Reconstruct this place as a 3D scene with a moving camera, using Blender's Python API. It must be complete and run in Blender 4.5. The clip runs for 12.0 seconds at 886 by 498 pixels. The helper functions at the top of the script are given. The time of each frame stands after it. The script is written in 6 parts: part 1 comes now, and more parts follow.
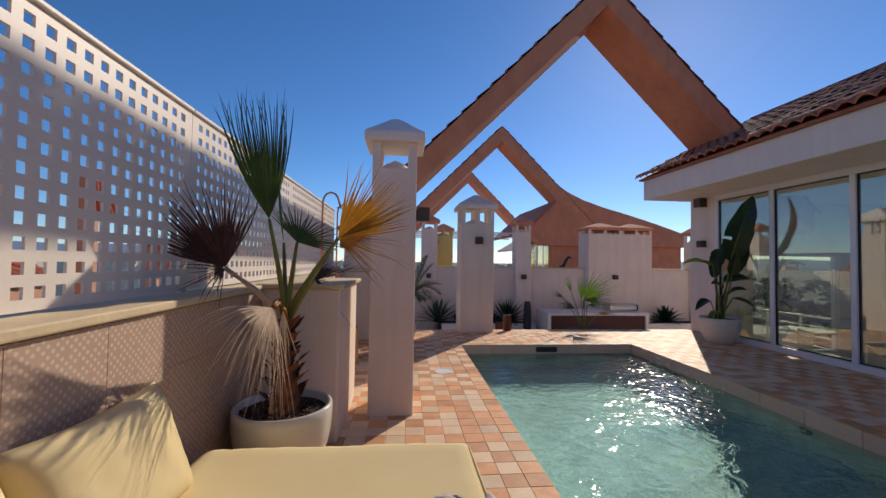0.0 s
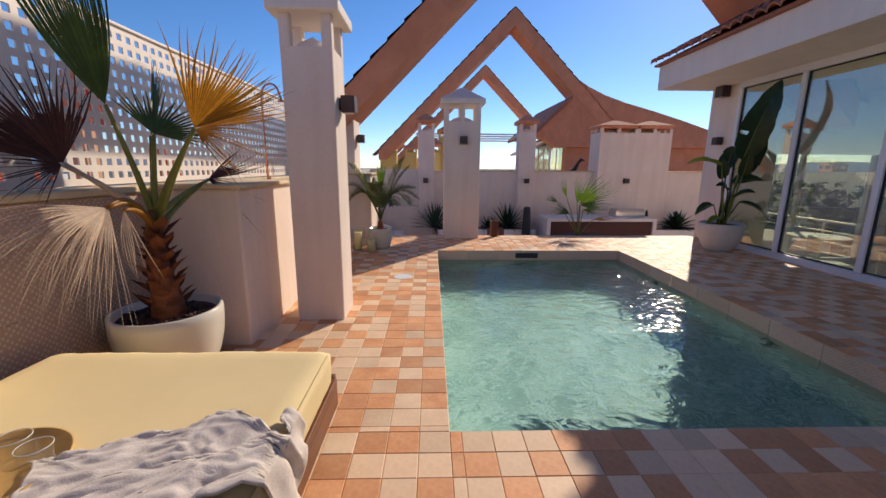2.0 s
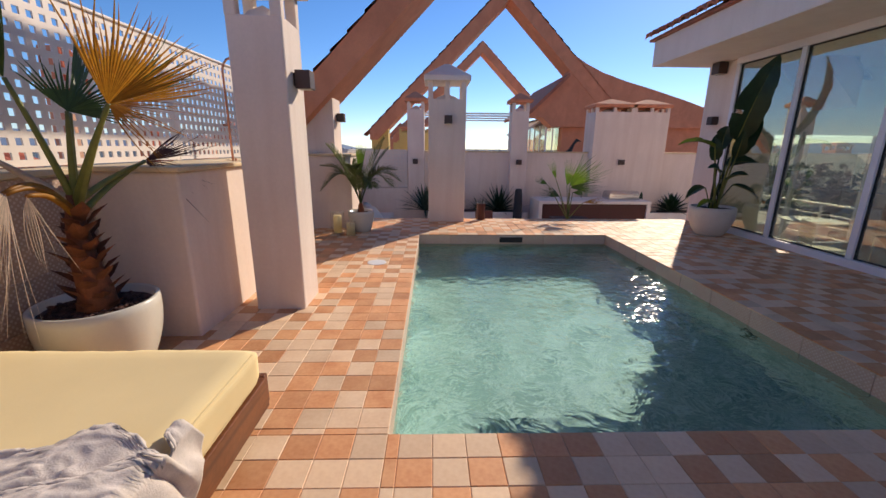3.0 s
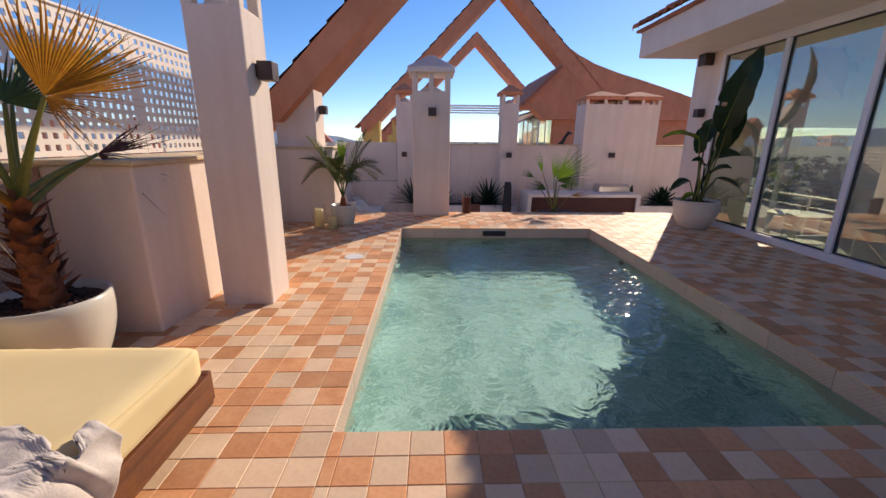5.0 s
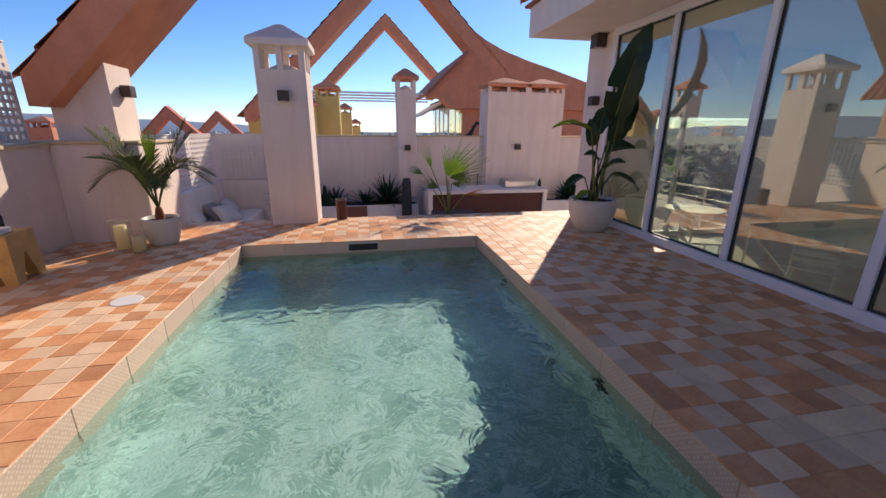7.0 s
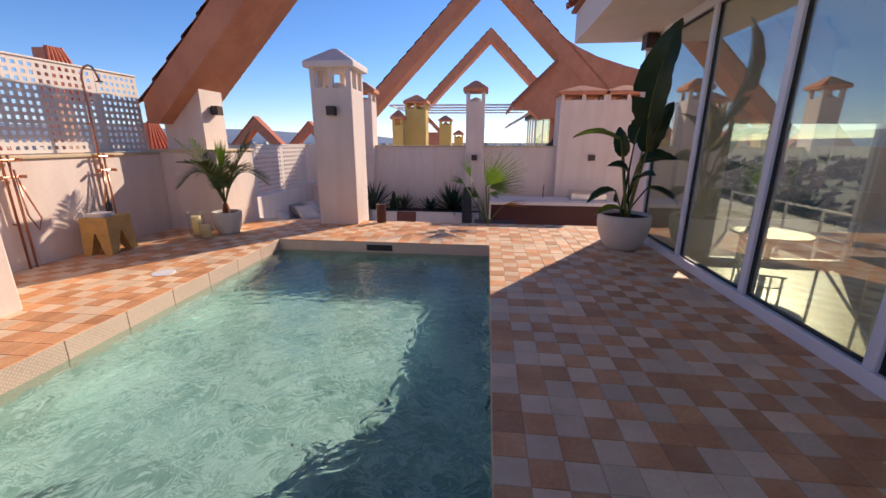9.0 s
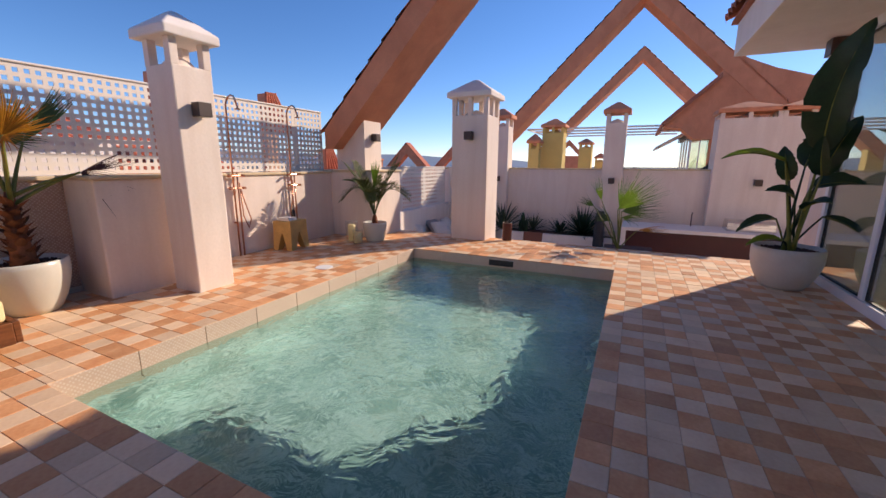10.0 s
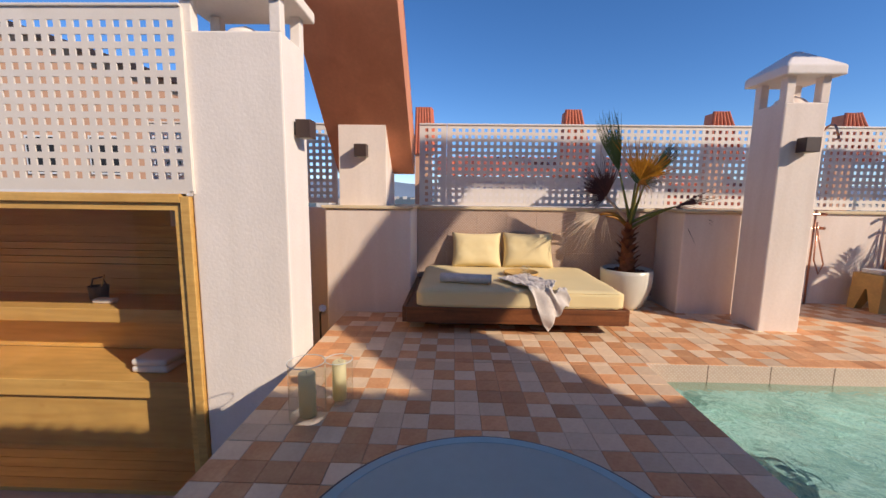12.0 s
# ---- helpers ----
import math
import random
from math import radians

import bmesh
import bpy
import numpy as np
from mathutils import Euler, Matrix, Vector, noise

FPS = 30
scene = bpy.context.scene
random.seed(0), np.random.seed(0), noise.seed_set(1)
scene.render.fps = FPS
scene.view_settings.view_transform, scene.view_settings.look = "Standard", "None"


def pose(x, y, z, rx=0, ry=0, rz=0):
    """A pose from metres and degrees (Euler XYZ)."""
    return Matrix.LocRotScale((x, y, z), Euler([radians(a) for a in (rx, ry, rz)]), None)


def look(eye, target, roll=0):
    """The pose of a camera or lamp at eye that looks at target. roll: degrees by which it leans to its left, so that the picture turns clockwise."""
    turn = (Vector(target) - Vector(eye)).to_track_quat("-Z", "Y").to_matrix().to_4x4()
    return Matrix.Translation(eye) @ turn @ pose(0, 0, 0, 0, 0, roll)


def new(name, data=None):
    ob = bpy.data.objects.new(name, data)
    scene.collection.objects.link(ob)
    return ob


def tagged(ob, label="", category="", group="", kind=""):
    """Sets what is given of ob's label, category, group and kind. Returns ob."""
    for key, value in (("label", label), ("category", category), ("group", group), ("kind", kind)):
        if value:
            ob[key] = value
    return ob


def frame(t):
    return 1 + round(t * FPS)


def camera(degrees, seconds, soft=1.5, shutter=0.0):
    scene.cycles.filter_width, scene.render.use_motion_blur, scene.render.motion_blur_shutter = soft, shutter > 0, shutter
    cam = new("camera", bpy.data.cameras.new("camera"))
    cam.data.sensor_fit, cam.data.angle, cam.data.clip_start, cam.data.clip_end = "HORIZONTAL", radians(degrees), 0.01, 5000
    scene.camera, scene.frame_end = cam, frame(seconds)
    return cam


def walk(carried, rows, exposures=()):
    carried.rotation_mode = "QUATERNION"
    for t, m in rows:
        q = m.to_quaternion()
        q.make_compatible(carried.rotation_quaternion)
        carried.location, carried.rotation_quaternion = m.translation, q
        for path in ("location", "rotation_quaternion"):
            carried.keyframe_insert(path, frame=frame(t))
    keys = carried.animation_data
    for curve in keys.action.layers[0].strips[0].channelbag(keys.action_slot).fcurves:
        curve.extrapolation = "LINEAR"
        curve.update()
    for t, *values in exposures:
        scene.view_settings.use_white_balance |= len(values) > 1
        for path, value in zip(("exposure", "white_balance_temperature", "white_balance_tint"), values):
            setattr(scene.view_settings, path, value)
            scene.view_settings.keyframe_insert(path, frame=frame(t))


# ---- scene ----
cam = camera(96.5, 12.0)
PATH = [
    (0, (1.127, 0.463, 1.449), (1.315, 2.453, 1.51), 0.9),
    (0.5, (1.387, 0.523, 1.386), (1.518, 2.518, 1.331), 0.7),
    (1, (1.555, 0.563, 1.386), (1.639, 2.55, 1.179), 0.6),
    (1.5, (1.781, 0.702, 1.396), (1.846, 2.674, 1.068), 0.5),
    (2, (2.022, 0.758, 1.381), (2.079, 2.716, 0.976), 0.4),
    (2.5, (2.216, 0.792, 1.373), (2.272, 2.738, 0.913), 0.5),
    (3, (2.339, 0.938, 1.389), (2.392, 2.874, 0.892), 0.5),
    (5, (2.601, 0.969, 1.394), (2.661, 2.897, 0.863), 0.5),
    (5.5, (2.76, 1.284, 1.364), (2.839, 3.209, 0.828), 0.4),
    (6, (3.064, 1.561, 1.363), (3.208, 3.478, 0.812), 0.4),
    (6.5, (3.404, 1.845, 1.375), (3.649, 3.748, 0.81), 0.4),
    (7, (3.707, 2.085, 1.415), (4.077, 3.966, 0.843), 0.4),
    (7.2, (3.864, 2.119, 1.438), (4.275, 3.986, 0.851), 0.5),
    (9, (5.148, 1.893, 1.409), (4.942, 3.812, 0.883), 0.2),
    (9.5, (5.272, 1.772, 1.4), (4.727, 3.633, 0.91), 0.4),
    (10, (5.36, 1.662, 1.375), (4.517, 3.426, 0.958), 0.3),
    (10.5, (5.428, 1.538, 1.353), (4.25, 3.118, 1.013), 0.2),
    (11, (5.498, 1.37, 1.363), (3.963, 2.622, 1.082), 0.3),
    (11.5, (5.479, 1.198, 1.422), (3.624, 1.89, 1.137), 0.8),
    (12, (5.34, 0.991, 1.381), (3.359, 0.94, 1.113), 0.7),
]
walk(cam, [(t, look(eye, target, roll)) for t, eye, target, roll in PATH], [(0, -0.22, 7300, 11), (0.5, -0.15, 7350, 11), (1.5, 0.05, 7550, 13), (3, 0.17, 7600, 15), (5, 0.2, 7650, 17), (7, 0.3, 7500, 18), (9, 0.34, 7700, 20), (10.5, 0.25, 7700, 18), (12, 0.18, 7350, 14)])

# ---- light ----
SUN = Vector((0.496, 0.724, 0.480)).normalized()
world = bpy.data.worlds.new("sky")
scene.world = world
world.use_nodes = True
wn = world.node_tree
sky = wn.nodes.new("ShaderNodeTexSky")
sky.sky_type = "NISHITA"
sky.sun_disc = False
sky.sun_elevation = math.asin(SUN.z)
sky.sun_rotation = math.atan2(SUN.x, SUN.y)
sky.altitude = 1200
sky.air_density = 0.9
sky.dust_density = 0.22
sky.ozone_density = 4.0
deep = wn.nodes.new("ShaderNodeMix")
deep.data_type = "RGBA"
deep.blend_type = "MULTIPLY"
deep.inputs[0].default_value = 1.0
deep.inputs[7].default_value = (0.81, 0.87, 1.00, 1)
wn.links.new(sky.outputs[0], deep.inputs[6])
rich = wn.nodes.new("ShaderNodeHueSaturation")
rich.inputs["Saturation"].default_value = 1.15
wn.links.new(deep.outputs[2], rich.inputs["Color"])
wn.links.new(rich.outputs[0], wn.nodes["Background"].inputs[0])
wn.nodes["Background"].inputs[1].default_value = 0.155
lamp = bpy.data.lights.new("sun", "SUN")
lamp.energy = 3.85
lamp.angle = radians(0.53)
lamp.color = (1.0, 0.925, 0.82)
sun = new("sun", lamp)
sun.matrix_world = look(SUN * 60, (0, 0, 0))
scene.view_settings.exposure = 0.0

# ---- materials ----
def mat(name, col, rough=0.7, vary=0.12, scale=6.0, fine=60.0, bump=0.15, metal=0.0, island=0.0, obj=0.0, tint=None, depth=0.01, thin=0.0):
    """Principled surface with variation at two scales, fine relief and optional variation piece by piece."""
    m = bpy.data.materials.new(name)
    m.use_nodes = True
    nt = m.node_tree
    N, L = nt.nodes, nt.links
    b = N["Principled BSDF"]
    b.inputs["Roughness"].default_value = rough
    b.inputs["Metallic"].default_value = metal
    tc = N.new("ShaderNodeTexCoord")
    n1 = N.new("ShaderNodeTexNoise")
    n1.inputs["Scale"].default_value = scale
    n1.inputs["Detail"].default_value = 5
    n2 = N.new("ShaderNodeTexNoise")
    n2.inputs["Scale"].default_value = fine
    n2.inputs["Detail"].default_value = 4
    L.new(tc.outputs["Object"], n1.inputs["Vector"])
    L.new(tc.outputs["Object"], n2.inputs["Vector"])
    mix = N.new("ShaderNodeMix")
    mix.data_type = "RGBA"
    lo = [c * (1 - vary) for c in col]
    hi = list(tint) if tint else [min(1, c * (1 + vary)) for c in col]
    mix.inputs[6].default_value = (*lo, 1)
    mix.inputs[7].default_value = (*hi, 1)
    add = N.new("ShaderNodeMath")
    add.operation = "MULTIPLY_ADD"
    add.inputs[1].default_value = 0.35
    L.new(n2.outputs[0], add.inputs[0])
    sc = N.new("ShaderNodeMath")
    sc.operation = "MULTIPLY"
    sc.inputs[1].default_value = 0.65
    L.new(n1.outputs[0], sc.inputs[0])
    L.new(sc.outputs[0], add.inputs[2])
    rng = N.new("ShaderNodeMapRange")
    rng.inputs[1].default_value = 0.3
    rng.inputs[2].default_value = 0.7
    L.new(add.outputs[0], rng.inputs[0])
    L.new(rng.outputs[0], mix.inputs[0])
    out = mix.outputs[2]
    if island or obj:
        hsv = N.new("ShaderNodeHueSaturation")
        mr = N.new("ShaderNodeMapRange")
        amt = island or obj
        mr.inputs[3].default_value = 1 - amt
        mr.inputs[4].default_value = 1 + amt
        src = N.new("ShaderNodeNewGeometry").outputs["Random Per Island"] if island else N.new("ShaderNodeObjectInfo").outputs["Random"]
        L.new(src, mr.inputs[0])
        L.new(mr.outputs[0], hsv.inputs["Value"])
        L.new(out, hsv.inputs["Color"])
        out = hsv.outputs[0]
    L.new(out, b.inputs["Base Color"])
    if thin:
        tr = N.new("ShaderNodeBsdfTranslucent")
        L.new(out, tr.inputs["Color"])
        ms = N.new("ShaderNodeMixShader")
        ms.inputs[0].default_value = thin
        L.new(b.outputs[0], ms.inputs[1])
        L.new(tr.outputs[0], ms.inputs[2])
        L.new(ms.outputs[0], N["Material Output"].inputs[0])
    if bump:
        bp = N.new("ShaderNodeBump")
        bp.inputs["Strength"].default_value = bump
        bp.inputs["Distance"].default_value = depth
        L.new(add.outputs[0], bp.inputs["Height"])
        L.new(bp.outputs[0], b.inputs["Normal"])
    return m


def glass(name, tint=(0.93, 0.96, 0.94), gloss=0.0, veil=0.0):
    """A thin clear pane: see-through with a mirror's share by Fresnel."""
    m = bpy.data.materials.new(name)
    m.use_nodes = True
    N, L = m.node_tree.nodes, m.node_tree.links
    N.remove(N["Principled BSDF"])
    t = N.new("ShaderNodeBsdfTransparent")
    t.inputs[0].default_value = (*tint, 1)
    g = N.new("ShaderNodeBsdfGlossy")
    g.inputs["Roughness"].default_value = 0.0
    lw = N.new("ShaderNodeLayerWeight")
    lw.inputs[0].default_value = 0.5
    pw = N.new("ShaderNodeMath")
    pw.operation = "POWER"
    pw.inputs[1].default_value = 4.0
    L.new(lw.outputs["Facing"], pw.inputs[0])
    a = N.new("ShaderNodeMath")
    a.operation = "MULTIPLY_ADD"
    a.use_clamp = True
    a.inputs[1].default_value = 0.9
    a.inputs[2].default_value = 0.04 + gloss
    L.new(pw.outputs[0], a.inputs[0])
    mx = N.new("ShaderNodeMixShader")
    L.new(a.outputs[0], mx.inputs[0])
    L.new(t.outputs[0], mx.inputs[1])
    L.new(g.outputs[0], mx.inputs[2])
    out = mx.outputs[0]
    # Pale diffuse share brightens the pane: a veil of light put into the material.
    if veil:
        veil_bsdf = N.new("ShaderNodeBsdfDiffuse")
        veil_bsdf.inputs[0].default_value = (0.74, 0.74, 0.62, 1)
        veil_mix = N.new("ShaderNodeMixShader")
        veil_mix.inputs[0].default_value = veil
        L.new(out, veil_mix.inputs[1])
        L.new(veil_bsdf.outputs[0], veil_mix.inputs[2])
        out = veil_mix.outputs[0]
    L.new(out, N["Material Output"].inputs[0])
    return m


STUCCO = mat("stucco", (0.82, 0.705, 0.62), 0.9, 0.08, 1.5, 34, 0.28, depth=0.012)
WHITE_STUCCO = mat("white_stucco", (0.82, 0.745, 0.69), 0.9, 0.05, 2.5, 40, 0.45, depth=0.01)
TERRA = mat("terracotta_render", (0.68, 0.27, 0.145), 0.85, 0.12, 1.6, 30, 0.35, depth=0.01)
YELLOW = mat("ochre_render", (0.66, 0.48, 0.16), 0.9, 0.1, 2, 30, 0.3)
ROOFTILE = mat("roof_tile_clay", (0.42, 0.15, 0.09), 0.75, 0.2, 8, 50, 0.3, island=0.3)
REDTILE = mat("red_clay_tile", (0.55, 0.14, 0.07), 0.75, 0.2, 8, 50, 0.3, island=0.25)
COPING = mat("coping_stone", (0.66, 0.52, 0.33), 0.7, 0.15, 5, 50, 0.25)
SCREEN = mat("cream_metal", (0.76, 0.69, 0.62), 0.5, 0.05, 5, 60, 0.05)
WHITE = mat("white_paint", (0.8, 0.8, 0.79), 0.45, 0.04, 5, 60, 0.05)
FRAME = mat("white_aluminium", (0.78, 0.79, 0.82), 0.35, 0.03, 5, 80, 0.02)
BLACK = mat("black_rubber", (0.02, 0.02, 0.02), 0.6, 0.2, 10, 80, 0.05)
BROWN_METAL = mat("brown_metal", (0.06, 0.035, 0.028), 0.45, 0.15, 10, 90, 0.05)
BROWN_PAINT = mat("brown_panel", (0.075, 0.015, 0.011), 0.5, 0.15, 4, 60, 0.08)
GROUT = mat("grout", (0.53, 0.325, 0.215), 0.95, 0.12, 8, 90, 0.3)
TILE_A = mat("terracotta_tile", (0.69, 0.27, 0.105), 0.62, 0.14, 5, 45, 0.12, obj=0.18, tint=(0.80, 0.43, 0.21), depth=0.006)
TILE_B = mat("beige_tile", (0.80, 0.53, 0.325), 0.62, 0.12, 5, 45, 0.12, obj=0.14, tint=(0.86, 0.64, 0.425), depth=0.006)
TILE_AJ = mat("terracotta_tiles", (0.69, 0.27, 0.105), 0.62, 0.14, 5, 45, 0.12, island=0.18, tint=(0.80, 0.43, 0.21), depth=0.006)
TILE_BJ = mat("beige_tiles", (0.80, 0.53, 0.325), 0.62, 0.12, 5, 45, 0.12, island=0.14, tint=(0.86, 0.64, 0.425), depth=0.006)
# Strong mottling and the veins below paint rippled sunlight into the base colour.
POOL = mat("pool_stone_caustics", (0.21, 0.315, 0.285), 0.6, 0.1, 3.4, 10, 0.1, tint=(0.58, 0.66, 0.60))
def caustic_veins(m, scale, col, amount):
    """Pale wavy veins over a stone: caustic light put into its colour."""
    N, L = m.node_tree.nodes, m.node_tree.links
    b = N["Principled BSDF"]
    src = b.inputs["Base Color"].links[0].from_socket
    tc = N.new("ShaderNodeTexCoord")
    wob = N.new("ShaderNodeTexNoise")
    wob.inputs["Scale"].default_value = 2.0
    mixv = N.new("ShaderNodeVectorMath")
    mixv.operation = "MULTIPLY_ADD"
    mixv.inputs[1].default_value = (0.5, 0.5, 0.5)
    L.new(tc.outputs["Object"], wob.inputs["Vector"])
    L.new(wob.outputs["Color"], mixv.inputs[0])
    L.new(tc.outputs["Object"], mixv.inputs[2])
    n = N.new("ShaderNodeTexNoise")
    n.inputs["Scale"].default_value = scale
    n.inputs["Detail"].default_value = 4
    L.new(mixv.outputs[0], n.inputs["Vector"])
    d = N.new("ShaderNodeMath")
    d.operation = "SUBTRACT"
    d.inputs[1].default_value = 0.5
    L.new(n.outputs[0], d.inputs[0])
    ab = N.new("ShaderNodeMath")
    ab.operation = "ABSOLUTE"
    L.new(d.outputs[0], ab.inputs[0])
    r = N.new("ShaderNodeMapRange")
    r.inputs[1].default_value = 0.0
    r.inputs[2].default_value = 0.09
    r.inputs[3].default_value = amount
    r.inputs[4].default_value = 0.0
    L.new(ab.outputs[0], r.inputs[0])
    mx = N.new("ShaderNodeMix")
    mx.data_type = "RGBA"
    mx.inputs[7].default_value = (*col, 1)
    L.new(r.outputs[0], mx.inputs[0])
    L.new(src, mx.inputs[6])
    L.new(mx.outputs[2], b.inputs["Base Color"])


caustic_veins(POOL, 4.0, (0.92, 0.94, 0.90), 0.65)


def grained(m, stretch, dark, amount, knots=0.0):
    """Long grain and a few knots over a wood."""
    N, L = m.node_tree.nodes, m.node_tree.links
    b = N["Principled BSDF"]
    src = b.inputs["Base Color"].links[0].from_socket
    tc = N.new("ShaderNodeTexCoord")
    mp = N.new("ShaderNodeMapping")
    mp.inputs["Scale"].default_value = stretch
    L.new(tc.outputs["Object"], mp.inputs[0])
    n = N.new("ShaderNodeTexNoise")
    n.inputs["Scale"].default_value = 1.0
    n.inputs["Detail"].default_value = 6
    n.inputs["Distortion"].default_value = 0.7
    L.new(mp.outputs[0], n.inputs["Vector"])
    r = N.new("ShaderNodeMapRange")
    r.inputs[1].default_value = 0.42
    r.inputs[2].default_value = 0.68
    r.inputs[4].default_value = amount
    L.new(n.outputs[0], r.inputs[0])
    fac = r.outputs[0]
    if knots:
        v = N.new("ShaderNodeTexVoronoi")
        v.inputs["Scale"].default_value = 3.1
        L.new(tc.outputs["Object"], v.inputs["Vector"])
        k = N.new("ShaderNodeMapRange")
        k.inputs[1].default_value = 0.04
        k.inputs[2].default_value = 0.10
        k.inputs[3].default_value = knots
        k.inputs[4].default_value = 0.0
        L.new(v.outputs["Distance"], k.inputs[0])
        mxm = N.new("ShaderNodeMath")
        mxm.operation = "MAXIMUM"
        L.new(k.outputs[0], mxm.inputs[0])
        L.new(fac, mxm.inputs[1])
        fac = mxm.outputs[0]
    mx = N.new("ShaderNodeMix")
    mx.data_type = "RGBA"
    mx.inputs[7].default_value = (*dark, 1)
    L.new(fac, mx.inputs[0])
    L.new(src, mx.inputs[6])
    L.new(mx.outputs[2], b.inputs["Base Color"])


WOOD = mat("stained_wood", (0.21, 0.07, 0.024), 0.4, 0.3, 3, 40, 0.12)
grained(WOOD, (26, 1.6, 26), (0.07, 0.02, 0.008), 0.7)
PINE = mat("pine_wood", (0.67, 0.40, 0.125), 0.5, 0.15, 3, 30, 0.06, obj=0.12)
grained(PINE, (22, 1.1, 22), (0.46, 0.21, 0.045), 0.45, 0.6)
OAK = mat("raw_oak", (0.55, 0.33, 0.11), 0.6, 0.2, 6, 40, 0.2)
CUSHION = mat("yellow_canvas", (0.76, 0.61, 0.33), 0.95, 0.04, 4, 220, 0.25, depth=0.003)
TOWEL = mat("lilac_towel", (0.62, 0.555, 0.50), 1.0, 0.2, 14, 190, 1.0, depth=0.004)
TOWEL_W = mat("white_towel", (0.78, 0.74, 0.70), 1.0, 0.05, 9, 260, 0.7, depth=0.004)
CERAMIC = mat("cream_ceramic", (0.62, 0.60, 0.52), 0.25, 0.05, 4, 60, 0.04)
CONCRETE = mat("white_concrete", (0.60, 0.56, 0.50), 0.8, 0.09, 6, 70, 0.3)
SOIL = mat("bark_mulch", (0.07, 0.032, 0.025), 0.95, 0.5, 40, 160, 0.8, island=0.4)
COPPER = mat("copper", (0.60, 0.27, 0.17), 0.28, 0.15, 8, 60, 0.03, metal=0.9)
CHROME = mat("steel", (0.6, 0.6, 0.6), 0.2, 0.05, 8, 60, 0.0, metal=1.0)
WAX = mat("candle_wax", (0.94, 0.86, 0.56), 0.45, 0.04, 8, 60, 0.05, thin=0.4)
LEAF = mat("palm_green", (0.055, 0.10, 0.022), 0.5, 0.3, 6, 40, 0.1, island=0.25, thin=0.35)
LEAF_P = mat("feather_green", (0.11, 0.145, 0.04), 0.5, 0.3, 6, 40, 0.1, island=0.25, thin=0.35)
LEAF_D = mat("dark_green", (0.022, 0.05, 0.02), 0.35, 0.3, 6, 40, 0.1, island=0.2, thin=0.35)
LEAF_L = mat("bright_green", (0.13, 0.225, 0.025), 0.4, 0.25, 6, 40, 0.1, island=0.2, thin=0.5)
LEAF_G = mat("grey_green", (0.07, 0.10, 0.06), 0.55, 0.25, 6, 40, 0.1, island=0.2, thin=0.35)
LEAF_Y = mat("yellowing_frond", (0.50, 0.17, 0.015), 0.5, 0.35, 5, 40, 0.1, island=0.25, tint=(0.56, 0.27, 0.03), thin=0.4)
LEAF_BR = mat("dry_brown_frond", (0.085, 0.032, 0.028), 0.7, 0.35, 6, 40, 0.1, island=0.3, thin=0.35)
LEAF_DEAD = mat("dead_straw_frond", (0.72, 0.57, 0.42), 0.85, 0.25, 8, 50, 0.2, island=0.25, thin=0.35)
STEM = mat("frond_stem", (0.16, 0.17, 0.03), 0.5, 0.3, 6, 40, 0.1)
TRUNK = mat("palm_trunk", (0.19, 0.06, 0.024), 0.85, 0.4, 14, 60, 0.6, island=0.3)
GLASS = glass("window_glass", (0.88, 0.94, 0.80), 0.27, 0.10)
TUMBLER = glass("tumbler_glass", (0.975, 0.98, 0.955), 0.05)
CLEAR = glass("clear_glass", (0.99, 0.99, 0.985), 0.0)
grained(STUCCO, (4, 4, 0.5), (0.68, 0.54, 0.45), 0.4)
grained(WHITE_STUCCO, (4, 4, 0.6), (0.70, 0.62, 0.55), 0.3)
grained(TERRA, (3, 3, 2), (0.50, 0.17, 0.085), 0.45)

# ---- building helpers ----
def box(bm, x0, x1, y0, y1, z0, z1, bevel=0.0, seg=2):
    r = bmesh.ops.create_cube(bm, size=1, matrix=Matrix.Translation(((x0 + x1) / 2, (y0 + y1) / 2, (z0 + z1) / 2)) @ Matrix.Diagonal((x1 - x0, y1 - y0, z1 - z0, 1)))
    if bevel:
        vs = set(r["verts"])
        es = [e for e in bm.edges if e.verts[0] in vs and e.verts[1] in vs]
        bmesh.ops.bevel(bm, geom=es, offset=bevel, segments=seg, affect="EDGES", profile=0.5)
    return r["verts"]


def prism(bm, pts, axis, a, b):
    """The polygon pts swept along an axis from a to b. Axis y: pts are (x, z); x: (y, z); z: (x, y)."""
    def at(p, q):
        return {"y": (p[0], q, p[1]), "x": (q, p[0], p[1]), "z": (p[0], p[1], q)}[axis]
    va = [bm.verts.new(at(p, a)) for p in pts]
    vb = [bm.verts.new(at(p, b)) for p in pts]
    fs = [bm.faces.new(va), bm.faces.new(vb[::-1])]
    n = len(pts)
    for i in range(n):
        fs.append(bm.faces.new((va[i], vb[i], vb[(i + 1) % n], va[(i + 1) % n])))
    bmesh.ops.recalc_face_normals(bm, faces=fs)
    return fs


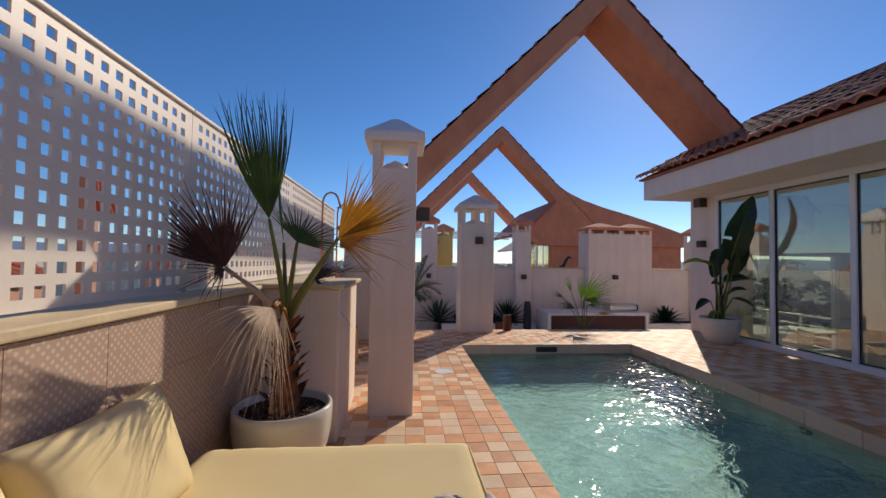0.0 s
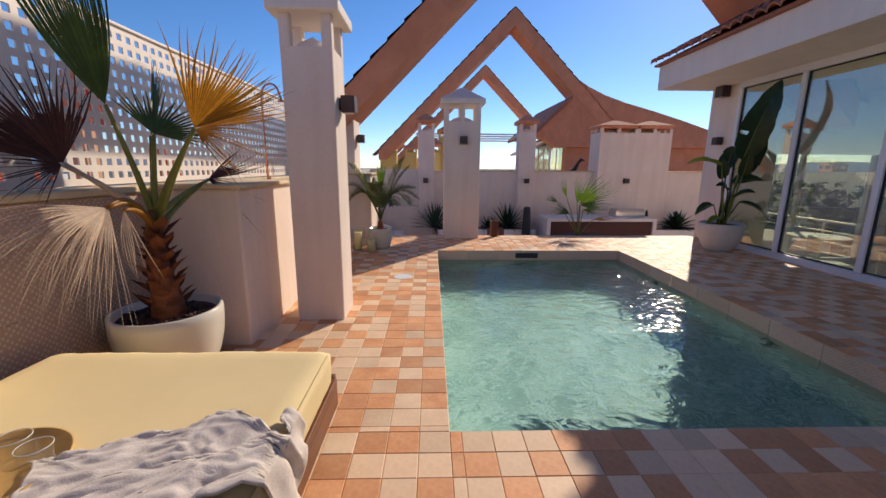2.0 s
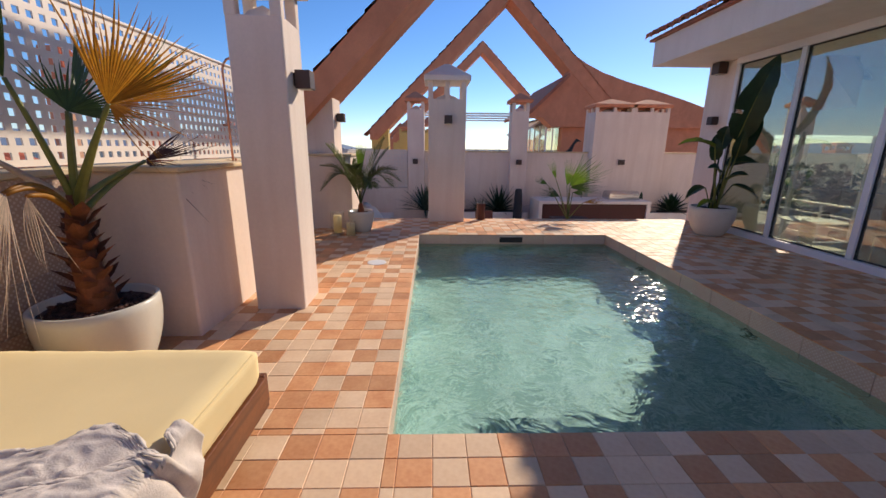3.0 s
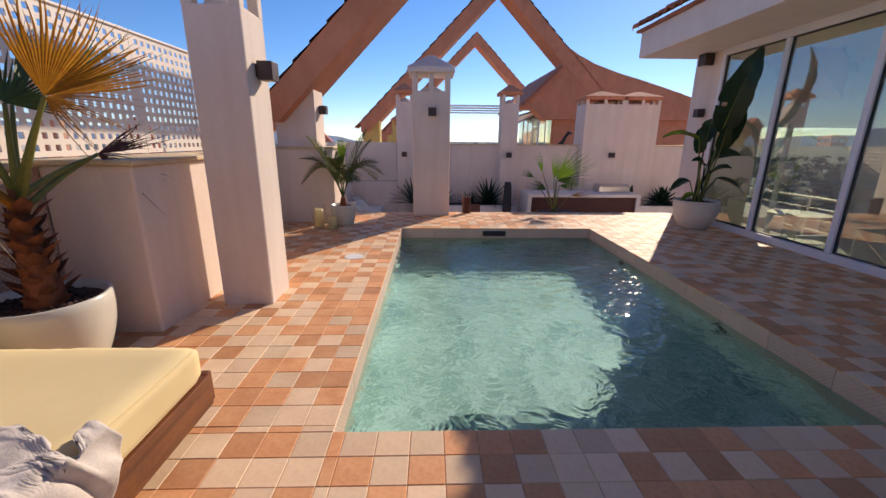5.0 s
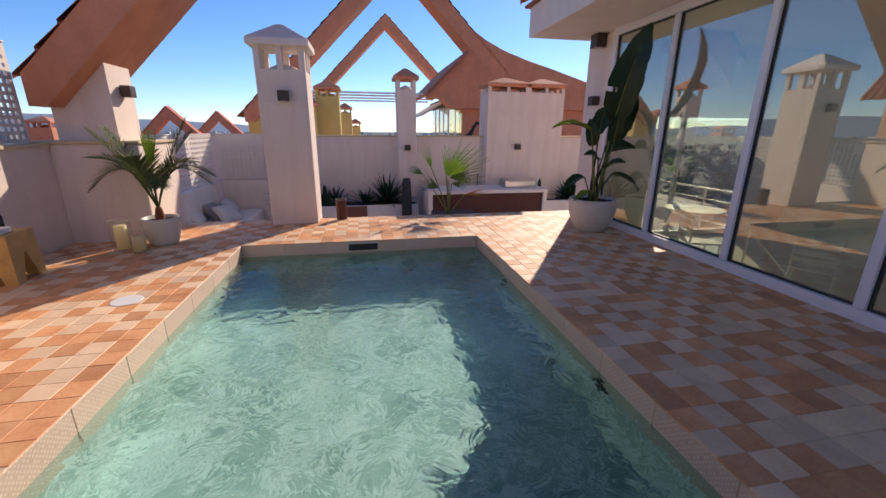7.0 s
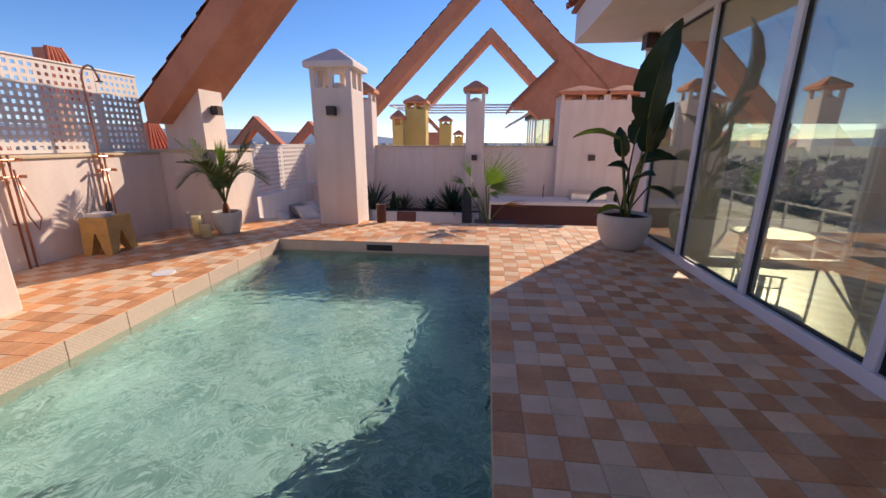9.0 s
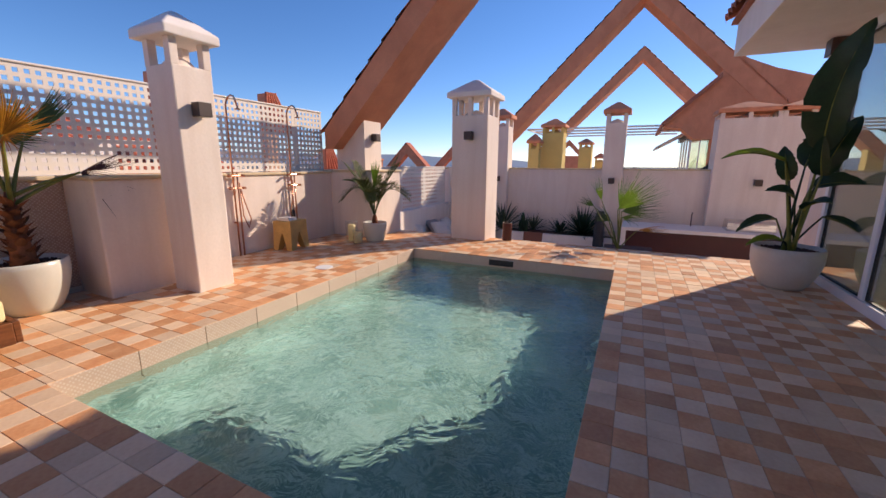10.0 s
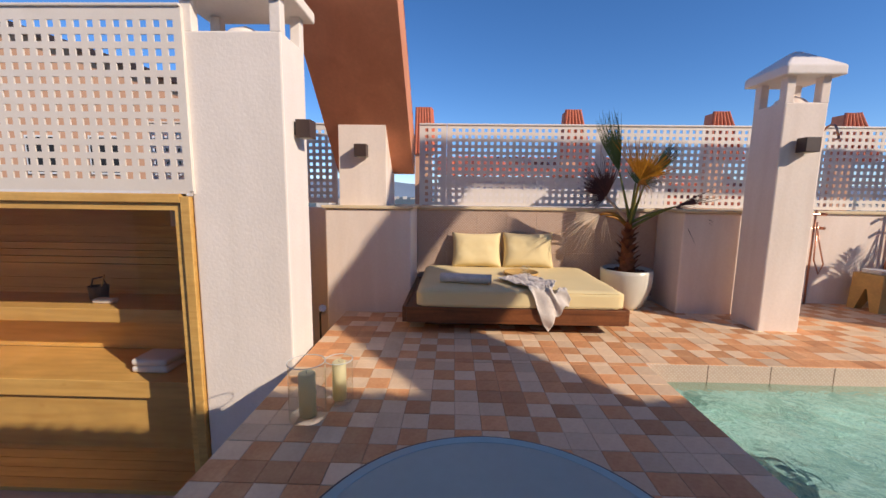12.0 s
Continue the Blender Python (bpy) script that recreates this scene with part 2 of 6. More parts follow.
def lathe(bm, profile, at=(0, 0, 0), seg=32):
    """Profile of (radius, height) turned round z."""
    rings = []
    for r, z in profile:
        rings.append([bm.verts.new((at[0] + r * math.cos(i * math.tau / seg), at[1] + r * math.sin(i * math.tau / seg), at[2] + z)) for i in range(seg)] if r > 1e-6 else [bm.verts.new((at[0], at[1], at[2] + z))])
    for a, b in zip(rings, rings[1:]):
        for i in range(seg):
            j = (i + 1) % seg
            if len(a) == 1 and len(b) > 1:
                bm.faces.new((a[0], b[j], b[i]))
            elif len(b) == 1 and len(a) > 1:
                bm.faces.new((a[i], a[j], b[0]))
            elif len(a) > 1:
                bm.faces.new((a[i], a[j], b[j], b[i]))


def tube(bm, path, radius, seg=8, cap=True):
    """A round bar along a path; radius may be one number or one for each point."""
    pts = [Vector(p) for p in path]
    rad = radius if isinstance(radius, (list, tuple)) else [radius] * len(pts)
    rings = []
    side = None
    for i, p in enumerate(pts):
        d = (pts[min(i + 1, len(pts) - 1)] - pts[max(i - 1, 0)]).normalized()
        if side is None:
            side = d.orthogonal().normalized()
        side = (side - d * side.dot(d)).normalized()
        up = d.cross(side)
        rings.append([bm.verts.new(p + (side * math.cos(k * math.tau / seg) + up * math.sin(k * math.tau / seg)) * rad[i]) for k in range(seg)])
    for a, b in zip(rings, rings[1:]):
        for k in range(seg):
            bm.faces.new((a[k], a[(k + 1) % seg], b[(k + 1) % seg], b[k]))
    if cap:
        bm.faces.new(rings[0][::-1])
        bm.faces.new(rings[-1])


def mesh_of(name, bm, material, smooth=False):
    me = bpy.data.meshes.new(name)
    bm.to_mesh(me)
    bm.free()
    me.materials.append(material)
    if smooth:
        for p in me.polygons:
            p.use_smooth = True
    return me


def part(name, bm, material, parent=None, label="", smooth=False):
    ob = new(name, mesh_of(name, bm, material, smooth))
    if parent is not None:
        ob.parent = parent
    if label:
        ob["label"] = label
    return ob


def thing(name, label, category, at=(0, 0, 0), group="", turn=0, kind=""):
    ob = new(name)
    ob.matrix_basis = pose(*at, 0, 0, turn)
    ob.empty_display_size = 0.1
    return tagged(ob, label, category, group, kind)


def boxpart(name, dims, material, parent=None, bevel=0.0, label="", smooth=False):
    bm = bmesh.new()
    box(bm, *dims, bevel)
    return part(name, bm, material, parent, label, smooth)


def structure(name, bm, material, label, category, smooth=False):
    return tagged(part(name, bm, material, None, "", smooth), label, category, "", "structure")

# ---- the terrace: deck slab, pool basin, walls ----
PX0, PX1, PY0, PY1 = 2.12, 5.22, 2.63, 7.31
WATER = -0.16
POOL_Z = -0.74
bm = bmesh.new()
G = 0.013
DECK = [(-0.2, PX0 - G, -0.25, 8.85), (PX1 + G, 7.62, -0.25, 8.85), (PX0 - G, PX1 + G, -0.25, PY0 - G), (PX0 - G, PX1 + G, PY1 + G, 8.85)]
for x0, x1, y0, y1 in DECK:
    box(bm, x0, x1, y0, y1, -0.3, -0.004)
floor = structure("floor", bm, GROUT, "grouted concrete terrace deck round the pool", "floor")

bm = bmesh.new()
box(bm, PX0 - 0.15, PX1 + 0.15, PY0 - 0.15, PY1 + 0.15, POOL_Z - 0.12, POOL_Z)
box(bm, PX0 - 0.15, PX0 - 0.012, PY0 - 0.15, PY1 + 0.15, POOL_Z, -0.3)
box(bm, PX1 + 0.012, PX1 + 0.15, PY0 - 0.15, PY1 + 0.15, POOL_Z, -0.3)
box(bm, PX0 - 0.012, PX1 + 0.012, PY0 - 0.15, PY0 - 0.012, POOL_Z, -0.3)
box(bm, PX0 - 0.012, PX1 + 0.012, PY1 + 0.012, PY1 + 0.15, POOL_Z, -0.3)
basin = structure("pool_basin", bm, POOL, "sunken pool basin in green stone with painted caustics", "pool")


def water_material():
    m = bpy.data.materials.new("pool_water")
    m.use_nodes = True
    N, L = m.node_tree.nodes, m.node_tree.links
    N.remove(N["Principled BSDF"])
    tc = N.new("ShaderNodeTexCoord")
    n1 = N.new("ShaderNodeTexNoise")
    n1.inputs["Scale"].default_value = 5.0
    n1.inputs["Detail"].default_value = 1.5
    n1.inputs["Distortion"].default_value = 0.6
    L.new(tc.outputs["Object"], n1.inputs["Vector"])
    bp = N.new("ShaderNodeBump")
    bp.inputs["Strength"].default_value = 0.8
    bp.inputs["Distance"].default_value = 0.021
    n2 = N.new("ShaderNodeTexNoise")
    n2.inputs["Scale"].default_value = 15.0
    n2.inputs["Detail"].default_value = 1
    L.new(tc.outputs["Object"], n2.inputs["Vector"])
    ad = N.new("ShaderNodeMath")
    ad.operation = "MULTIPLY_ADD"
    ad.inputs[1].default_value = 0.5
    L.new(n2.outputs[0], ad.inputs[0])
    L.new(n1.outputs[0], ad.inputs[2])
    L.new(ad.outputs[0], bp.inputs["Height"])
    n3 = N.new("ShaderNodeTexNoise")
    n3.inputs["Scale"].default_value = 5.5
    n3.inputs["Detail"].default_value = 3
    n3.inputs["Distortion"].default_value = 0.8
    L.new(tc.outputs["Object"], n3.inputs["Vector"])
    bend = N.new("ShaderNodeBump")
    bend.inputs["Strength"].default_value = 1.0
    bend.inputs["Distance"].default_value = 0.09
    L.new(n3.outputs[0], bend.inputs["Height"])
    t = N.new("ShaderNodeBsdfRefraction")
    t.inputs["Color"].default_value = (0.47, 0.76, 0.77, 1)
    t.inputs["IOR"].default_value = 1.2
    t.inputs["Roughness"].default_value = 0.0
    L.new(bend.outputs[0], t.inputs["Normal"])
    g = N.new("ShaderNodeBsdfGlossy")
    g.inputs["Roughness"].default_value = 0.09
    f = N.new("ShaderNodeFresnel")
    f.inputs[0].default_value = 1.33
    mx = N.new("ShaderNodeMixShader")
    for sh in (g, f):
        L.new(bp.outputs[0], sh.inputs["Normal"])
    L.new(f.outputs[0], mx.inputs[0])
    L.new(t.outputs[0], mx.inputs[1])
    L.new(g.outputs[0], mx.inputs[2])
    L.new(mx.outputs[0], N["Material Output"].inputs[0])
    return m


bm = bmesh.new()
bmesh.ops.create_grid(bm, x_segments=60, y_segments=90, size=0.5, matrix=Matrix.Translation(((PX0 + PX1) / 2, (PY0 + PY1) / 2, WATER)) @ Matrix.Diagonal((PX1 - PX0 + 0.02, PY1 - PY0 + 0.02, 1, 1)))
for v in bm.verts:
    v.co.z += 0.006 * noise.noise(Vector((v.co.x * 2.2, v.co.y * 2.2, 0.0)))
water = structure("water", bm, water_material(), "clear turquoise pool water with small ripples", "water", True)
water.visible_shadow = False

# west parapet, its coping and the block beside the pillar
bm = bmesh.new()
box(bm, -0.25, -0.012, 0.5, 7.8, -1.2, 1.2)
box(bm, -0.25, -0.012, -5.7, -0.5, -1.2, 1.2)
box(bm, -0.012, 0.0, 4.805, 7.795, -0.01, 1.198)
wall_west = structure("wall_west", bm, STUCCO, "low rendered parapet wall on the terrace's edge", "wall")
bm = bmesh.new()
box(bm, -0.27, 0.03, 0.5, 7.78, 1.2, 1.24, 0.008)
tagged(part("coping", bm, COPING), "cream stone coping on the parapet", "coping", "", "structure")


def stucco_block(name, x0, x1, y0, y1, z0, z1, label, cap=0.0):
    bm = bmesh.new()
    box(bm, x0, x1, y0, y1, z0, z1, 0.02, 3)
    ob = structure(name, bm, STUCCO, label, "wall")
    if cap:
        bm = bmesh.new()
        box(bm, x0 - 0.03, x1 + cap, y0 - cap, y1 + cap, z1, z1 + 0.035, 0.008)
        part("coping", bm, COPING, ob)
    return ob


stucco_block("wall_block", 0.0, 0.61, 3.70, 4.80, -0.05, 1.215, "rendered masonry block projecting from the parapet", 0.04)
stucco_block("wall_block_north", -0.25, 0.95, 7.80, 8.80, -0.6, 1.235, "rendered masonry block under the roof beam", 0.03)
stucco_block("wall_block_south", -0.25, 0.79, -0.50, 0.50, -1.2, 1.22, "rendered masonry block beside the daybed", 0.03)

# sunken planting court to the north
COURT = -0.85
bm = bmesh.new()
box(bm, -0.4, 11.6, 8.85, 13.2, COURT - 0.15, COURT)
structure("floor_north", bm, STUCCO, "sunken planting court floor", "floor")
bm = bmesh.new()
box(bm, -0.2, 10.9, 12.85, 13.1, COURT, 1.26)
structure("wall_north", bm, STUCCO, "rendered garden wall behind the plants", "wall")
bm = bmesh.new()
box(bm, -0.2, 10.9, 12.81, 13.14, 1.26, 1.3, 0.008)
tagged(part("coping", bm, COPING), "cream stone coping on the garden wall", "coping", "", "structure")
bm = bmesh.new()
box(bm, -0.1, 0.3, 8.8, 12.85, COURT, 0.24, 0.01)
box(bm, 0.3, 1.62, 12.6, 12.85, COURT, 0.24, 0.01)
structure("wall_low", bm, STUCCO, "low rendered wall under the lattice", "wall")
bm = bmesh.new()
box(bm, -0.2, 7.62, 8.85, 8.88, COURT, -0.02)
structure("deck_edge", bm, STUCCO, "rendered edge of the raised deck", "edge")
for x0, x1 in ((2.2, 5.0), (8.3, 10.6)):
    bm = bmesh.new()
    box(bm, x0, x1, 11.9, 12.0, COURT, -0.36, 0.01)
    structure("planter_edge", bm, WHITE_STUCCO, "low white rendered edge of the planting bed", "planter")
    bm = bmesh.new()
    box(bm, x0, x1, 12.0, 12.85, COURT, -0.42)
    structure("planting_bed", bm, SOIL, "dark soil of the planting bed", "soil")
bm = bmesh.new()
box(bm, 4.95, 5.75, 8.88, 9.65, COURT, -0.08)
structure("planting_bed", bm, SOIL, "dark soil round the small palm", "soil")

# lower level south
bm = bmesh.new()
box(bm, -0.4, 13, -6, -0.25, -1.4, -1.25)
structure("floor_south", bm, GROUT, "lower floor in front of the sauna", "floor")
bm = bmesh.new()
box(bm, -0.2, 13, -0.28, -0.25, -1.25, -0.02)
structure("deck_edge_south", bm, STUCCO, "rendered edge of the raised deck", "edge")
bm = bmesh.new()
box(bm, -0.2, 7.3, -5.9, -5.7, -1.25, 2.6)
structure("wall_south", bm, STUCCO, "rendered wall closing the lower terrace", "wall")


# ---- chimneys and pillars ----
def chimney(x0, x1, y0, y1, z0, zb, zt, label, body=STUCCO, roof=WHITE_STUCCO, posts=2, over=0.075, rise=0.2, soft=0.015):
    """A square shaft with open slots under a low pyramid cap."""
    cx, cy = (x0 + x1) / 2, (y0 + y1) / 2
    t = thing("chimney", label, "chimney", (cx, cy, z0), "chimneys")
    hx, hy, h = (x1 - x0) / 2, (y1 - y0) / 2, zb - z0
    bm = bmesh.new()
    box(bm, -hx, hx, -hy, hy, 0, h, soft, 2)
    part("shaft", bm, body, t)
    p = 0.085
    spots = []
    for sx in (-1, 1):
        for sy in (-1, 1):
            spots.append((sx * (hx - p / 2), sy * (hy - p / 2)))
    if posts > 2:
        for sy in (-1, 1):
            for k in range(1, posts - 1):
                spots.append((-hx + p / 2 + (2 * hx - p) * k / (posts - 1), sy * (hy - p / 2)))
            spots.append((sy * (hx - p / 2), 0.0))
    for px, py in spots:
        boxpart("slot_post", (px - p / 2, px + p / 2, py - p / 2, py + p / 2, h - 0.01, zt - z0 + 0.02), body, t, 0.008)
    bm = bmesh.new()
    lathe(bm, [(0.0, h + 0.12), (min(hx, hy) * 0.55, h + 0.06), (min(hx, hy) * 0.8, h - 0.005)], seg=16)
    part("flue_mound", bm, body, t, "", True)
    bm = bmesh.new()
    o, a = over, zt - z0
    low = [bm.verts.new(v) for v in ((-hx - o, -hy - o, a), (hx + o, -hy - o, a), (hx + o, hy + o, a), (-hx - o, hy + o, a))]
    mid = [bm.verts.new((v.co.x, v.co.y, a + 0.09)) for v in low]
    k = 0.12
    top = [bm.verts.new((v.co.x * k, v.co.y * k, a + 0.09 + rise)) for v in low]
    bm.faces.new(low[::-1])
    for q, r in ((low, mid), (mid, top)):
        for i in range(4):
            bm.faces.new((q[i], q[(i + 1) % 4], r[(i + 1) % 4], r[i]))
    bm.faces.new(top)
    bmesh.ops.bevel(bm, geom=bm.edges[:], offset=0.015, segments=2, affect="EDGES", profile=0.5)
    part("cap", bm, roof, t)
    return t


chimney(0.80, 1.22, 4.22, 4.64, -0.02, 2.33, 2.57, "square white rendered chimney pillar standing on the tiled deck")
chimney(2.26, 2.945, 8.50, 9.15, COURT, 2.24, 2.54, "wide white rendered chimney pillar at the pool's end", posts=3, rise=0.24)
chimney(1.62, 2.10, 12.62, 13.10, COURT, 2.42, 2.62, "slim rendered chimney with brown cap on the garden wall", roof=TERRA)
chimney(4.58, 5.06, 12.60, 13.08, COURT, 2.40, 2.62, "slim rendered chimney with brown cap on the garden wall", roof=TERRA)
chimney(1.82, 2.28, -1.05, -0.30, -1.25, 2.57, 2.82, "white rendered chimney pillar beside the sauna", body=WHITE_STUCCO)
chimney(6.93, 8.03, 12.55, 13.3, COURT, 2.40, 2.52, "broad rendered chimney block with brown cap", roof=TERRA, posts=3, rise=0.16, over=0.05, soft=0.0)
chimney(8.03, 9.05, 12.55, 13.3, COURT, 2.40, 2.52, "broad rendered chimney block with brown cap", roof=TERRA, posts=3, rise=0.16, over=0.05, soft=0.0)
chimney(10.55, 10.95, 12.7, 13.1, COURT, 2.2, 2.42, "slim rendered chimney with brown cap far behind the house", roof=TERRA)


# ---- roof beams: pointed arches over the terrace ----
def arch(y0, y1, label, foot=(-0.06, 1.66), apex=5.1, top=7.2, drop=0.73, right_end=9.4, body=TERRA):
    t = thing("roof_arch", label, "arch", (0, 0, 0), "roof arches")
    fx, fz = foot
    zl = top - (apex - fx)
    bm = bmesh.new()
    pts = [(fx, fz), (fx, zl), (apex, top), (apex, top - drop), (apex - (top - drop - fz), fz)]
    prism(bm, pts, "y", y0, y1)
    part("left_beam", bm, body, t)
    bm = bmesh.new()
    pts = [(apex, top - drop), (apex, top), (right_end, top - (right_end - apex)), (right_end, top - drop - (right_end - apex))]
    prism(bm, pts, "y", y0, y1)
    part("right_beam", bm, body, t)
    bm = bmesh.new()
    for s, length in ((-1, (apex - fx) * 1.414), (1, (right_end - apex) * 1.414)):
        for yy in (y0 - 0.03, y0 + (y1 - y0) / 3 - 0.03, y0 + (y1 - y0) * 2 / 3 - 0.03):
            k = 0.0
            while k < length:
                a = k * 0.7071
                b = (k + 0.42) * 0.7071
                w = (y1 - y0) / 3 + 0.03
                x_a, z_a = apex + s * a, top - a
                x_b, z_b = apex + s * b, top - b
                va = []
                for j in range(5):
                    f = j / 4
                    hgt = 0.055 * math.sin(f * math.pi) + 0.01
                    va.append((bm.verts.new((x_a, yy + w * f, z_a + hgt + 0.0)), bm.verts.new((x_b, yy + w * f, z_b + hgt + 0.045))))
                for j in range(4):
                    bm.faces.new((va[j][0], va[j][1], va[j + 1][1], va[j + 1][0]))
                lo = [(bm.verts.new((p[1].co.x, p[1].co.y, p[1].co.z - 0.06))) for p in va]
                for j in range(4):
                    bm.faces.new((va[j][1], lo[j], lo[j + 1], va[j + 1][1]))
                k += 0.40
    part("ridge_tiles", bm, ROOFTILE, t)
    return t


arch(7.75, 8.78, "pointed terracotta roof arch with clay tiles spanning the terrace", apex=4.985, top=7.055, drop=0.535)
arch(-0.52, 0.46, "pointed terracotta roof arch with clay tiles beside the daybed", apex=4.985, top=7.115, drop=0.60)
arch(16.7, 17.7, "pointed terracotta roof arch of the next terrace", top=7.17, drop=0.63)
arch(25.4, 26.4, "pointed terracotta roof arch farther along the roofs", apex=5.16, top=7.23, drop=0.58)
for y0 in (8.03, -0.36):
    bm = bmesh.new()
    prism(bm, [(-0.02, 1.2), (0.65, 1.2), (0.65, 2.3), (0.30, 1.95), (-0.02, 1.67)], "y", y0, y0 + 0.55)
    structure("beam_stub", bm, STUCCO, "rendered stub post carrying the roof beam", "post")

# ---- the house with the glass front ----
GX = 7.5
bm = bmesh.new()
box(bm, 7.5, 7.72, 8.02, 8.78, -0.02, 2.88, 0.012)
structure("wall_house_corner", bm, STUCCO, "rendered corner pier of the glass house", "wall")
bm = bmesh.new()
box(bm, 7.72, 8.80, 8.58, 8.76, COURT, 2.88)
box(bm, 10.95, 12.2, 8.58, 8.76, COURT, 2.88)
box(bm, 8.80, 10.95, 8.58, 8.76, 1.74, 2.88)
box(bm, 8.80, 10.95, 8.58, 8.76, COURT, -0.5)
structure("wall_house_north", bm, STUCCO, "rendered side wall of the house", "wall")
bm = bmesh.new()
box(bm, 7.3, 12.2, -2.2, -2.0, -1.25, 2.88)
structure("wall_house_south", bm, STUCCO, "rendered end wall of the house", "wall")
bm = bmesh.new()
box(bm, 6.45, 13.0, -2.6, 8.88, 2.885, 3.32, 0.01)
structure("house_eave", bm, WHITE_STUCCO, "deep white rendered eave over the glass front", "eave")
bm = bmesh.new()
box(bm, 7.62, 12.2, -2.0, 8.58, -0.65, -0.55)
structure("floor_house", bm, mat("room_floor", (0.62, 0.60, 0.48), 0.3, 0.06, 3, 40, 0.05), "pale stone floor inside the house", "floor")

# ---- house: roof tiles, glass front, room, east terrace ----
def tiled_slope(bm, x0, z0, x1, z1, y0, y1, pitch=0.21, run=0.36):
    """Rows of barrel tiles that climb from x0, z0 to x1, z1."""
    n = max(1, round((y1 - y0) / pitch))
    w = (y1 - y0) / n
    d = Vector((x1 - x0, 0, z1 - z0))
    rows = max(1, int(d.length / run))
    up = Vector((-d.z, 0, d.x)).normalized()
    if up.z < 0:
        up = -up
    for i in range(n):
        for r in range(rows):
            a, b = Vector((x0, 0, z0)) + d * (r / rows), Vector((x0, 0, z0)) + d * (min(rows, r + 1.12) / rows)
            jit = random.uniform(-0.008, 0.008)
            va = []
            for j in range(6):
                f = j / 5
                hh = 0.07 * math.sin(f * math.pi) + 0.02
                yy = y0 + (i + f * 1.02) * w
                lift = up * (hh + 0.03 + jit)
                va.append((bm.verts.new(a + lift + Vector((0, yy, 0))), bm.verts.new(b + up * (hh + 0.005) + Vector((0, yy, 0)))))
            for j in range(5):
                bm.faces.new((va[j][0], va[j + 1][0], va[j + 1][1], va[j][1]))
            if r == 0:
                lo = [bm.verts.new(v[0].co - up * 0.035) for v in va]
                for j in range(5):
                    bm.faces.new((va[j][0], lo[j], lo[j + 1], va[j + 1][0]))


bm = bmesh.new()
prism(bm, [(6.38, 3.32), (6.38, 3.36), (9.5, 4.97), (12.62, 3.36), (12.62, 3.32)], "y", -2.6, 8.95)
roof = structure("roof", bm, ROOFTILE, "clay-tiled roof of the glass house", "roof")
bm = bmesh.new()
tiled_slope(bm, 6.33, 3.345, 9.5, 4.985, -2.6, 8.97)
tiles = part("roof_tiles", bm, ROOFTILE, roof)
tiles["kind"] = "stuff"

ROOM = mat("room_wall", (0.84, 0.83, 0.66), 0.85, 0.05, 2, 40, 0.1)
front = thing("window_1", "floor-to-ceiling glass front in white aluminium frames", "window", (0, 0, 0), "", 0, "structure")
MULL = [7.98, 6.76, 5.50, 4.25, 3.0, 1.75, 0.5, -0.75, -1.98]
boxpart("bottom_rail", (7.44, 7.56, -2.0, 8.02, -0.01, 0.10), FRAME, front, 0.006)
boxpart("sill_wall", (7.62, 7.70, -2.0, 8.02, -0.55, -0.01), ROOM, front)
boxpart("top_rail", (7.44, 7.56, -2.0, 8.02, 2.78, 2.885), FRAME, front, 0.006)
for y in MULL:
    boxpart("mullion", (7.45, 7.55, y - 0.04, y + 0.04, 0.10, 2.78), FRAME, front, 0.006)
for y1, y0 in zip(MULL, MULL[1:]):
    g = boxpart("pane", (7.493, 7.507, y0 + 0.03, y1 - 0.03, 0.09, 2.79), GLASS, front)
    g.visible_shadow = False
    for z in (0.105, 2.765):
        boxpart("gasket", (7.478, 7.522, y0 + 0.04, y1 - 0.04, z, z + 0.014), BLACK, g)
    for y in (y0 + 0.041, y1 - 0.055):
        boxpart("gasket", (7.478, 7.522, y, y + 0.014, 0.12, 2.764), BLACK, g)

bm = bmesh.new()
box(bm, 12.0, 12.2, -2.0, 8.58, -0.65, 2.88)
structure("wall_house_east", bm, ROOM, "plain pale inner wall of the room", "wall")
bm = bmesh.new()
box(bm, 7.56, 12.0, 2.9, 3.05, -0.55, 2.88)
structure("wall_room", bm, ROOM, "plain partition wall inside the room", "wall")
door = thing("window_2", "tall white-framed window towards the sea", "window", (0, 0, 0), "", 0, "structure")
for x in (8.83, 9.45, 10.92):
    boxpart("mullion", (x - 0.03, x + 0.03, 8.62, 8.70, -0.5, 1.74), FRAME, door)
boxpart("top_rail", (8.86, 10.89, 8.62, 8.70, 1.68, 1.74), FRAME, door)
boxpart("bottom_rail", (8.86, 10.89, 8.62, 8.70, -0.5, -0.43), FRAME, door)
rail = thing("railing", "white steel railing at the edge of the court", "railing", (11.42, 8.95, COURT))
for i in range(5):
    y = i * 0.95
    boxpart("post", (-0.02, 0.02, y - 0.02, y + 0.02, 0, 1.03), WHITE, rail)
for z in (0.3, 0.55, 0.8, 1.04):
    bm = bmesh.new()
    tube(bm, [(0, -0.05, z), (0, 3.86, z)], 0.014 if z < 1 else 0.024)
    part("rail", bm, WHITE, rail)
